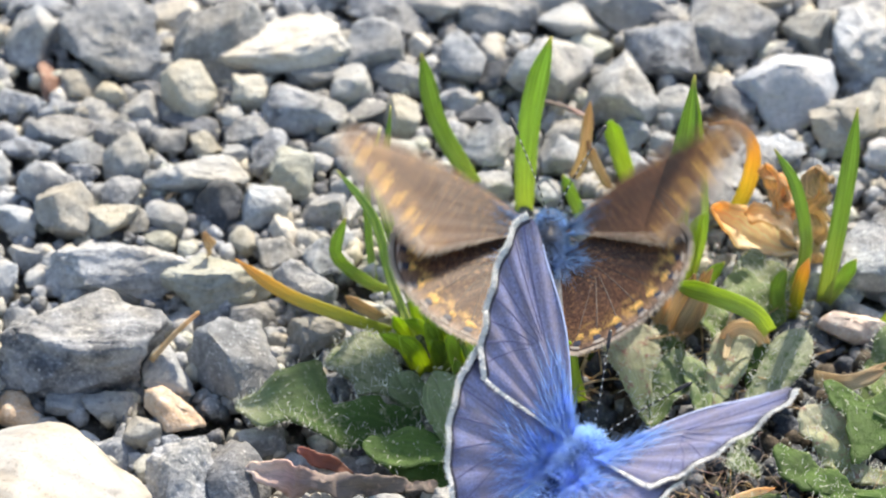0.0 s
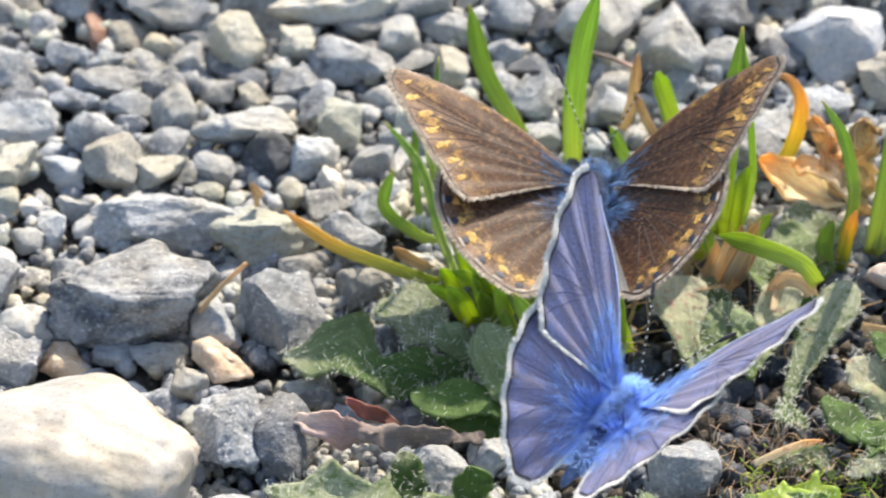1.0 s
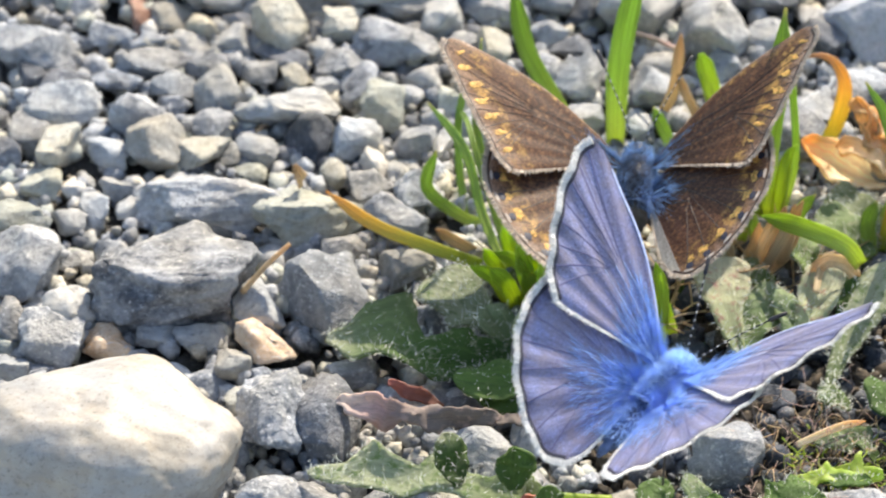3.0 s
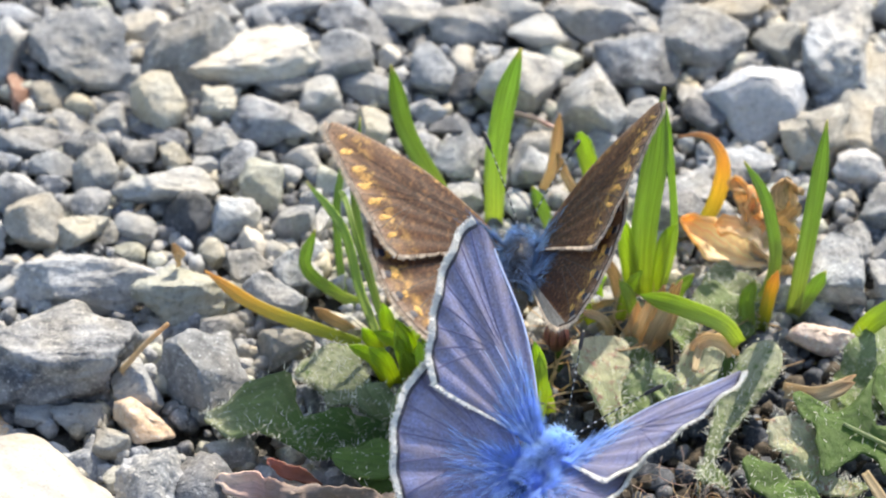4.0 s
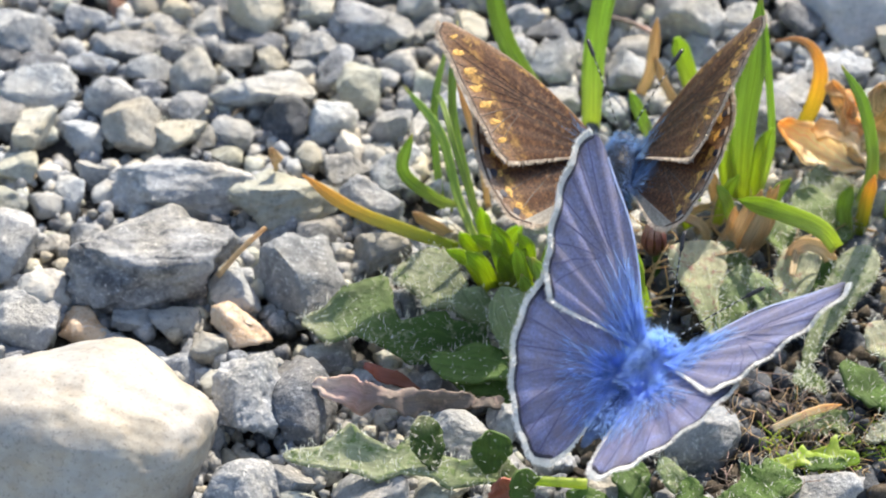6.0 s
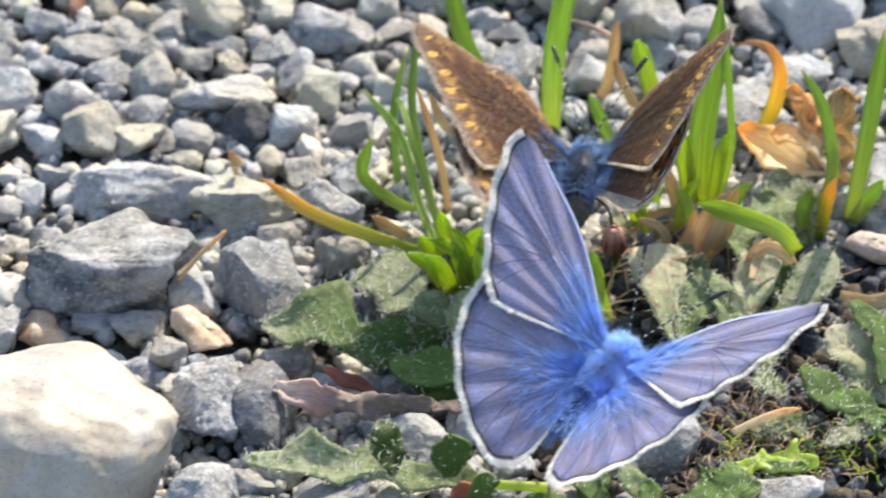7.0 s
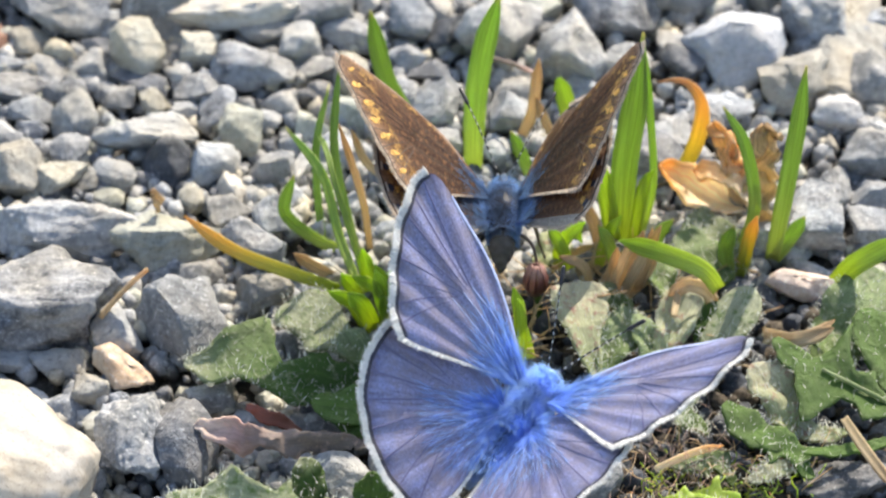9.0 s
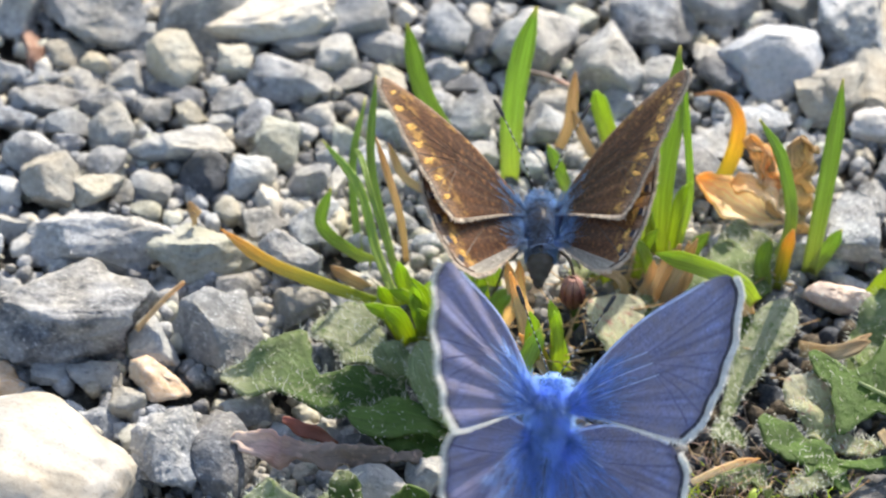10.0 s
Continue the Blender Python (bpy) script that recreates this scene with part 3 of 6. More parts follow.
# ---------------------------------------------------------------- plants
def sheet(points, widths, facing, across=5, fold=0.25, wave=0.0, rng=None, thick=0.12, crumple=0.0):
    """A leaf along points (mm) with half-widths, its face towards facing, folded along the middle; a thin closed solid."""
    p = np.array(points, float)
    n = len(p)
    tan = np.gradient(p, axis=0)
    tan /= np.linalg.norm(tan, axis=1)[:, None] + 1e-12
    facing = np.broadcast_to(np.array(facing, float), (n, 3))
    verts, uvs = [], []
    ph = rng.uniform(0, 6.28, 3) if rng is not None else np.zeros(3)
    for i in range(n):
        side = np.cross(tan[i], facing[i])
        side /= np.linalg.norm(side) + 1e-12
        up = np.cross(side, tan[i])
        for k in range(across):
            s = 2 * k / (across - 1) - 1
            w = widths[i] if np.isscalar(widths[i]) else (widths[i][0] if s < 0 else widths[i][1])
            lift = fold * abs(s) * w + wave * w * s * math.sin(i / n * 15 + ph[0]) + wave * 0.6 * w * math.sin(i / n * 9 + 2.2 * s + ph[1])
            q = p[i] + side * s * w + up * lift
            if crumple:
                q = q + crumple * np.array(noise.noise_vector(Vector(q * 0.55))) + crumple * 0.55 * np.array(noise.noise_vector(Vector(q * 1.6)))
            verts.append(q)
            uvs.append(((s + 1) / 2, i / (n - 1)))
    faces = [(i * across + k, i * across + k + 1, (i + 1) * across + k + 1, (i + 1) * across + k) for i in range(n - 1) for k in range(across - 1)]
    top = np.array(verts)
    # underside
    nrm = np.zeros_like(top)
    for f in faces:
        c = np.cross(top[f[1]] - top[f[0]], top[f[3]] - top[f[0]])
        for q in f:
            nrm[q] += c
    nrm /= np.linalg.norm(nrm, axis=1)[:, None] + 1e-12
    low = top - nrm * thick * np.sign(np.sum(nrm * facing[0], axis=1).mean() + 1e-9)
    o = len(top)
    rim = [i * across for i in range(n)] + [(n - 1) * across + k for k in range(1, across)] + [i * across + across - 1 for i in range(n - 2, -1, -1)] + list(range(across - 2, 0, -1))
    all_faces = faces + [tuple(q + o for q in f[::-1]) for f in faces]
    for a, b in zip(rim, rim[1:] + rim[:1]):
        all_faces.append((a, b, b + o, a + o))
    return np.vstack([top, low]), all_faces, uvs + uvs, top, nrm * np.sign(np.sum(nrm * facing[0], axis=1).mean() + 1e-9)


VIEWWARD = (0.0, -0.75, 0.66)
FLAT = (0.12, -0.25, 0.96)


def plant(name, label, category, group=""):
    return tagged(new(name), label, category, group)


plant_rng = np.random.default_rng(5)


def blade(parent, points, width, material=GRASS, name="blade", facing=VIEWWARD, fold=0.3, tip=0.75, base=0.8, label="", blunt=0.15):
    """A grass blade through points in mm, width mm across at its widest."""
    n = 22
    p = curve_through(points, n)
    s = np.linspace(0, 1, n)
    w = width / 2 * np.minimum(base + (1 - base) * s / 0.3, 1) * np.where(s > tip, np.clip(1 - (np.maximum(s - tip, 0) / (1 - tip)) ** 1.6, blunt * 0.5, 1), 1)
    v, f, uv, _, _ = sheet(p, w, facing, across=5, fold=fold, thick=0.1)
    return part(name, mesh_of(name, v * MM, f, material, uv), parent, label)


def leaf(parent, points, width, material=HAIRY, lobes=0, depth=0.35, facing=VIEWWARD, fold=0.12, wave=0.12, hairs=140, name="leaf", label="", tip=0.35, hair_length=0.5, jag=1.0, crumple=0.0, across=9, teeth=(), spoon=0.0):
    """A weed leaf with toothed lobes and white hairs. teeth: place along it, edge 0 or 1, reach in mm, spread."""
    n = 64 if lobes or teeth else 40
    p = curve_through(points, n)
    s = np.linspace(0, 1, n)
    prof = np.sin(np.clip(s * 0.9 + 0.1, 0, 1) * math.pi * 0.62) ** 0.8
    prof = prof * np.where(s > 1 - tip, np.sqrt(np.clip(1 - ((s - 1 + tip) / tip) ** 2, 0.003, 1)), 1)
    prof = prof * (1 - spoon * (1 - s) ** 0.9)
    w = []
    ph = plant_rng.uniform(0, 1, 2)
    for i in range(n):
        pair = []
        for k in range(2):
            tooth = 1.0
            if lobes:
                c = (s[i] * lobes + ph[k] * 0.5) % 1.0
                tooth = 1 - depth * (1 - (1 - abs(2 * c - 1) ** 1.3))
            fine = 1 + 0.08 * jag * noise.noise(Vector((s[i] * 16, ph[k] * 30, 0))) + 0.06 * jag * noise.noise(Vector((s[i] * 40, ph[k] * 30, 5)))
            extra = sum(reach * max(0.0, 1 - abs(s[i] - at) / spread) ** 1.1 for at, edge, reach, spread in teeth if edge == k)
            pair.append((width / 2 * prof[i] * tooth + extra) * fine)
        w.append(pair)
    v, f, uv, top, nrm = sheet(p, w, facing, across=across, fold=fold, wave=wave, rng=plant_rng, thick=0.22, crumple=crumple + 0.22)
    ob = part(name, mesh_of(name, v * MM, f, material, uv), parent, label)
    if hairs:
        hairs = int(hairs * (0.7 if material is DEEP else 1.3))
        pick = plant_rng.integers(0, len(top), hairs)
        roots = top[pick] + plant_rng.normal(size=(hairs, 3)) * 0.25
        ways = nrm[pick] + plant_rng.normal(size=(hairs, 3)) * 0.35
        edge = hairs // 4
        row, rim = plant_rng.integers(0, n, edge), plant_rng.integers(0, 2, edge) * (across - 1)
        roots[:edge] = top[row * across + rim] + plant_rng.normal(size=(edge, 3)) * 0.1
        outward = top[row * across + rim] - top[row * across + across // 2]
        ways[:edge] = outward / (np.linalg.norm(outward, axis=1)[:, None] + 0.05) + nrm[pick[:edge]] * 0.3 + plant_rng.normal(size=(edge, 3)) * 0.25
        ways /= np.linalg.norm(ways, axis=1)[:, None]
        hv, hf = spikes(roots, ways, plant_rng.uniform(0.5, 1.3, hairs) * hair_length, 0.06, plant_rng)
        part("leaf_hair", mesh_of("leaf_hair", np.array(hv) * MM, hf, HAIR_WHITE), ob, kind="stuff")
    return ob


def stem(parent, points, r0, r1, material=STRAW, name="stem", label=""):
    p = curve_through(points, 14)
    v, f = tube(p, np.linspace(r0, r1, 14), 6)
    uv = [(0.5, i // 6 / 13) for i in range(len(v))]
    return part(name, mesh_of(name, np.array(v) * MM, f, material, uv), parent, label)


def bud(x, y, z, r, tall):
    """A closed flower bud on a short stalk: a core wrapped in narrow bracts."""
    b = plant("flower_bud", "closed dark red flower bud on a short stalk", "bud")
    v = BALLS[3][0] * np.array([r * 0.85, r * 0.85, tall / 2]) + np.array([x, y, z])
    part("core", mesh_of("core", v * MM, BALLS[3][1], BUD, [(0.5, (q[2] + 1) / 2) for q in BALLS[3][0]]), b)
    for k in range(9):
        a = 2 * math.pi * k / 9 + 0.2
        c, s = math.cos(a), math.sin(a)
        pts = [(x + c * r * 0.5, y + s * r * 0.5, z - tall * 0.5), (x + c * r * 1.08, y + s * r * 1.08, z - tall * 0.1), (x + c * r * 0.85, y + s * r * 0.85, z + tall * 0.35), (x + c * r * 0.35, y + s * r * 0.35, z + tall * 0.58)]
        blade(b, pts, r * 0.55, BUD, name="bract", facing=(c, s, 0.2), fold=0.1)
    stem(b, [(x, y, z - tall * 0.45), (x + 0.2, y + 0.1, z * 0.5), (x + 0.3, y + 0.2, 0)], r * 0.35, r * 0.3, DEEP)
    return b


def tangle(name, label, category, x0, x1, y0, y1, count, length, radius, material, seed, top=2.5):
    """Fine matted strands over a patch of ground."""
    rng = np.random.default_rng(seed)
    pieces, uvs = [], []
    for _ in range(count):
        p = np.array([rng.uniform(x0, x1), rng.uniform(y0, y1), rng.uniform(0.2, top)])
        d = rng.normal(size=3) * np.array([1, 1, 0.6])
        d /= np.linalg.norm(d)
        l = length * rng.uniform(0.5, 1.3)
        q = curve_through([p, p + d * l * 0.5 + rng.normal(size=3) * l * 0.12, p + d * l + rng.normal(size=3) * l * 0.2], 6)
        v, f = tube(q, np.linspace(radius, radius * 0.4, 6), 4)
        uvs += [(0.5, i // 4 / 5) for i in range(len(v))]
        pieces.append((v, f))
    v, f = merged(pieces)
    return tagged(new(name, mesh_of(name, np.array(v) * MM, f, material, uvs)), label, category, kind="stuff")


# ---------------------------------------------------------------- butterflies
FORE = [(0, 0), (2, -0.7), (4, -1.15), (8, -1.6), (12, -1.5), (15, -0.95), (16.6, -0.45), (17.3, 0.3), (17.0, 1.4), (15.6, 3.3), (14.1, 4.75), (12.5, 5.9), (10.4, 7.1), (8.8, 7.75), (7.5, 7.7), (6.4, 6.7), (4.4, 4.5), (2.2, 2.1)]
HIND = [(0, 0), (1.3, -2.1), (3, -3.4), (5.6, -4.7), (7.6, -5.2), (9.0, -4.9), (10.4, -3.8), (11.35, -1.8), (11.7, 0.6), (11.1, 3.2), (9.8, 5.7), (8.0, 7.6), (6.4, 8.5), (4.7, 8.2), (3.2, 6.6), (1.5, 3.3)]

FORE_STRAIGHT = FORE[:9] + [(15.1, 2.9), (13.4, 4.2), (11.9, 5.3), (10.0, 6.6), (8.6, 7.5)] + FORE[14:]


def outline(points, n):
    p = np.array(points, float)
    ring = np.vstack([p, p[:1]])
    return curve_through(ring, n + 1)[:-1]


def wing(parent, name, side, fore, size, top, under, vein, fringe, fur, spots, rng, pale_veins=False):
    """One wing in its own space: the root at the origin, the span along x (side +1 or -1), the rear towards -y."""
    plan = (FORE if pale_veins else FORE_STRAIGHT) if fore else HIND
    shape = outline(plan, 110) * size
    flip = np.array([side, -1.0])
    n, rings = len(shape), 12
    folded = not fore and not pale_veins  # the inner edge of the brown hindwing is grey
    angle = np.arctan2(shape[:, 1], shape[:, 0])

    def height(q):
        a, r = np.arctan2(q[..., 1], q[..., 0]), np.linalg.norm(q, axis=-1)
        return (0.009 if pale_veins else 0.003) * r * np.cos(a * (34 if fore else 24)) + 0.05 * np.sin(r * 0.35) - 0.0016 * r * r + 0.0012 * q[..., 1] * r

    verts, uvs, faces, slots = [], [], [], []
    grid = np.linspace(0.02, 1, rings)
    for layer, drop in ((0, 0.0), (1, -0.035)):
        for j, r in enumerate(grid):
            q = shape * r
            z = height(q) + drop
            for i in range(n):
                verts.append((q[i, 0] * flip[0], q[i, 1] * flip[1], z[i]))
                uvs.append((r, i / n))
    for layer in (0, 1):
        o = layer * n * rings
        for j in range(rings - 1):
            for i in range(n):
                k = (i + 1) % n
                f = (o + j * n + i, o + j * n + k, o + (j + 1) * n + k, o + (j + 1) * n + i)
                if (layer == 0) == (side > 0):
                    f = f[::-1]
                faces.append(f)
                slots.append(2 if folded and layer == 0 and i > n * 0.72 else layer)
        cap = tuple(o + i for i in range(n))
        faces.append(cap if (layer == 0) == (side < 0) else cap[::-1])
        slots.append(layer)
    ob = part(name, mesh_of(name, np.array(verts) * MM, faces, [top, under, GREY_FOLD], uvs, slots), parent)

    def strip(line, width, lift):
        p = np.column_stack([line[:, 0] * flip[0], line[:, 1] * flip[1], height(line) + lift])
        t = np.gradient(p, axis=0)
        t /= np.linalg.norm(t, axis=1)[:, None] + 1e-12
        sd = np.cross(t, (0, 0, 1.0))
        w = np.broadcast_to(np.asarray(width), (len(p),))[:, None] / 2
        v = np.vstack([p - sd * w, p + sd * w, p + np.array([0, 0, 0.03])])
        m = len(p)
        f = []
        for i in range(m - 1):
            f += [(i, i + 1, 2 * m + i + 1, 2 * m + i), (2 * m + i, 2 * m + i + 1, m + i + 1, m + i)]
        return v, f

    # rim: where the outer margin runs
    first, last = (7, 14) if fore else (5, 13)
    ctrl = np.array(plan, float) * size
    margin = curve_through(ctrl[first:last + 1], 90)
    out_way = np.gradient(margin, axis=0)
    out_way = np.column_stack([-out_way[:, 1], out_way[:, 0]])
    out_way /= np.linalg.norm(out_way, axis=1)[:, None]
    if np.sum(out_way * margin) < 0:
        out_way = -out_way
    # veins from the cell to the margin
    cell = np.array([8.2, 1.6]) * size if fore else np.array([4.2, 0.4]) * size
    lines = []
    count = 8
    for k in range(count):
        end = margin[int((k + 0.4) / count * 89)] - out_way[int((k + 0.4) / count * 89)] * 0.25
        start = cell + (end - cell) * (0.06 if k % 2 else 0.02) + np.array([0, (k / count - 0.5) * (1.6 if fore else 2.4)])
        mid = (start + end) / 2 + np.array([0.35, 0.1]) * size * (0.6 if fore else 0.3)
        lines.append(curve_through([start, mid, end], 12))
    for k in (-0.55, 0.75, 2.1):
        lines.append(curve_through([(0.6, 0.2 * k), (cell[0] * 0.5, k * 0.62 * size), (cell[0] + 0.2, cell[1] + (k - 0.7) * 0.75 * size)], 14))
    dark = [strip(l, np.linspace(0.03, 0.17, len(l)) if pale_veins else np.linspace(0.04, 0.09, len(l)), 0.012) for l in (lines if not pale_veins else lines[:count])]
    for v, f in dark:
        part("wing_vein", mesh_of("wing_vein", np.array(v) * MM, f, vein), ob)
    if pale_veins:
        pale = [strip(l, 0.085, 0.016) for l in lines[count:]]
        pale.append(strip(curve_through([(0.8, -0.25), (5 * size, -1.2 * size), (10 * size, -1.5 * size), (15 * size, -0.9 * size)] if fore else [(1, -1.5), (3 * size, -3.3 * size), (5.6 * size, -4.6 * size), (8 * size, -5.1 * size)], 24), 0.2, 0.02))
        for v, f in pale:
            part("wing_vein", mesh_of("wing_vein", np.array(v) * MM, f, VEIN_PALE), ob, "pale blue wing vein")
    rim = strip(margin - out_way * 0.12, 0.34 if pale_veins else 0.2, 0.02)
    part("wing_rim", mesh_of("wing_rim", np.array(rim[0]) * MM, rim[1], RIM_DARK if pale_veins else vein), ob, "thin black line along the wing edge")
    # fringe of hair scales on a narrow solid band
    inner_edge, outer_edge = margin, margin + out_way * (0.27 if pale_veins else 0.16)
    m = len(margin)
    band = [(q[0] * flip[0], q[1] * flip[1], float(height(q)) + lift) for lift in (0.0, -0.03) for q in np.vstack([inner_edge, outer_edge])]
    bf = [(i, i + 1, m + i + 1, m + i) for i in range(m - 1)] + [(2 * m + i, 3 * m + i, 3 * m + i + 1, 2 * m + i + 1) for i in range(m - 1)]
    part("wing_edge", mesh_of("wing_edge", np.array(band) * MM, bf, fringe), ob, "pale fringed wing edge")
    roots, ways, lengths = [], [], []
    for i in range(2200 if pale_veins else 1100):
        f = rng.uniform(0, 88.9)
        a = int(f)
        q = margin[a] + (margin[a + 1] - margin[a]) * (f - a) + out_way[a] * rng.uniform(-0.05, 0.22 if pale_veins else 0.08)
        w = out_way[a] + rng.normal(size=2) * 0.16
        roots.append((q[0] * flip[0], q[1] * flip[1], height(q) + rng.uniform(-0.03, 0.04)))
        ways.append((w[0] * flip[0], w[1] * flip[1], rng.normal() * 0.12))
        lengths.append(rng.uniform(0.36, 0.58) if pale_veins else rng.uniform(0.3, 0.5))
    # leading and trailing edges, shorter
    inner = curve_through(np.vstack([ctrl[last:], ctrl[:1]]), 60)
    for i in range(620 if pale_veins else 320):
        a = rng.integers(0, 46)
        q = inner[a]
        roots.append((q[0] * flip[0], q[1] * flip[1], height(q)))
        w = np.array([-0.3, 1.0]) + rng.normal(size=2) * 0.25
        ways.append((w[0] * flip[0], w[1] * flip[1], rng.normal() * 0.2))
        lengths.append(rng.uniform(0.35, 0.65) * (1 - a / 70))
    ways = np.array(ways)
    ways /= np.linalg.norm(ways, axis=1)[:, None]
    fv, ff = spikes(np.array(roots), ways, lengths, 0.09, rng, bend=0.12)
    part("wing_fringe", mesh_of("wing_fringe", np.array(fv) * MM, ff, fringe), ob, kind="stuff")
    # long hairs over the root of the wing
    roots, ways, lengths = [], [], []
    for i in range((2000 if fore else 3400) if pale_veins else (220 if fore else 700)):
        q = shape[rng.integers(0, n)] * (0.04 + ((0.36 if fore else 0.55) if pale_veins else 0.2) * rng.uniform() ** 1.7)
        if not fore and q[1] < -0.5 * size:
            continue
        roots.append((q[0] * flip[0], q[1] * flip[1], float(height(q)) + 0.02))
        w = q / (np.linalg.norm(q) + 1e-9)
        ways.append((w[0] * flip[0], w[1] * flip[1], 0.04 + rng.uniform(0, 0.06)))
        lengths.append(rng.uniform(0.7, 2.3))
    ways = np.array(ways) + rng.normal(size=(len(ways), 3)) * 0.11
    ways /= np.linalg.norm(ways, axis=1)[:, None]
    fv, ff = spikes(np.array(roots), ways, lengths, 0.03, rng, bend=0.3)
    part("wing_hair", mesh_of("wing_hair", np.array(fv) * MM, ff, WING_HAIR if pale_veins else fur), ob, kind="stuff")
    # orange half-moons with dark pupils inside the rim
    for k in range(spots):
        f = (0.06 + 0.86 * (k + 0.5) / spots if fore else (k + 0.7) / (spots + 0.4)) * 89
        a = int(f)
        c = margin[a] - out_way[a] * (rng.uniform(1.1, 1.4) if fore else 1.4) * size
        along = np.array([-out_way[a][1], out_way[a][0]])
        ring = []
        big = rng.uniform(0.7, 1.1) * 0.62 * size
        big *= 0.5 + 0.6 * math.sin(math.pi * (k + 0.7) / (spots + 0.4)) if fore else 1.0
        for q in np.linspace(0, 2 * math.pi, 12, endpoint=False):
            ragged = rng.uniform(0.5, 1.25)
            ring.append(c + along * math.cos(q) * big * (0.52 if fore else 0.85) * ragged - out_way[a] * (math.sin(q) * big * (1.25 if fore else 0.7) * ragged))
        ring = np.array(ring)
        z = height(ring) + 0.03
        v = [(x * flip[0], y * flip[1], h) for (x, y), h in zip(ring, z)] + [(c[0] * flip[0], c[1] * flip[1], float(height(c)) + 0.07)]
        part("orange_spot", mesh_of("orange_spot", np.array(v) * MM, [(q, (q + 1) % 12, 12) for q in range(12)], ORANGE), ob)
        if fore:
            continue
        d = margin[a] - out_way[a] * 0.8 * size
        reach = 0.36 * size
        ring = np.array([d + along * math.cos(q) * reach * rng.uniform(0.8, 1.2) + out_way[a] * math.sin(q) * reach * 0.9 for q in np.linspace(0, 2 * math.pi, 9, endpoint=False)])
        v = [(x * flip[0], y * flip[1], h) for (x, y), h in zip(ring, height(ring) + 0.05)] + [(d[0] * flip[0], d[1] * flip[1], float(height(d)) + 0.09)]
        part("dark_spot", mesh_of("dark_spot", np.array(v) * MM, [(q, (q + 1) % 9, 9) for q in range(9)], RIM_DARK), ob)
        d = margin[a] - out_way[a] * 0.36 * size
        ring = np.array([d + along * math.cos(q) * size * 0.5 + out_way[a] * math.sin(q) * size * 0.13 for q in np.linspace(0, 2 * math.pi, 8, endpoint=False)])
        v = [(x * flip[0], y * flip[1], h) for (x, y), h in zip(ring, height(ring) + 0.05)] + [(d[0] * flip[0], d[1] * flip[1], float(height(d)) + 0.08)]
        part("pale_spot", mesh_of("pale_spot", np.array(v) * MM, [(q, (q + 1) % 8, 8) for q in range(8)], FRINGE_BUFF), ob)
    return ob


def lathe(stations, rows=14, sides=16):
    """A body along y: stations of y, z, half-width, half-height."""
    p = curve_through(stations, rows)
    verts = [(w * math.cos(a), y, z + h * math.sin(a)) for y, z, w, h in p for a in np.linspace(0, 2 * math.pi, sides, endpoint=False)]
    faces = [(i * sides + k, i * sides + (k + 1) % sides, (i + 1) * sides + (k + 1) % sides, (i + 1) * sides + k) for i in range(rows - 1) for k in range(sides)]
    faces += [tuple(range(sides)), tuple((rows - 1) * sides + k for k in range(sides))[::-1]]
    return verts, faces


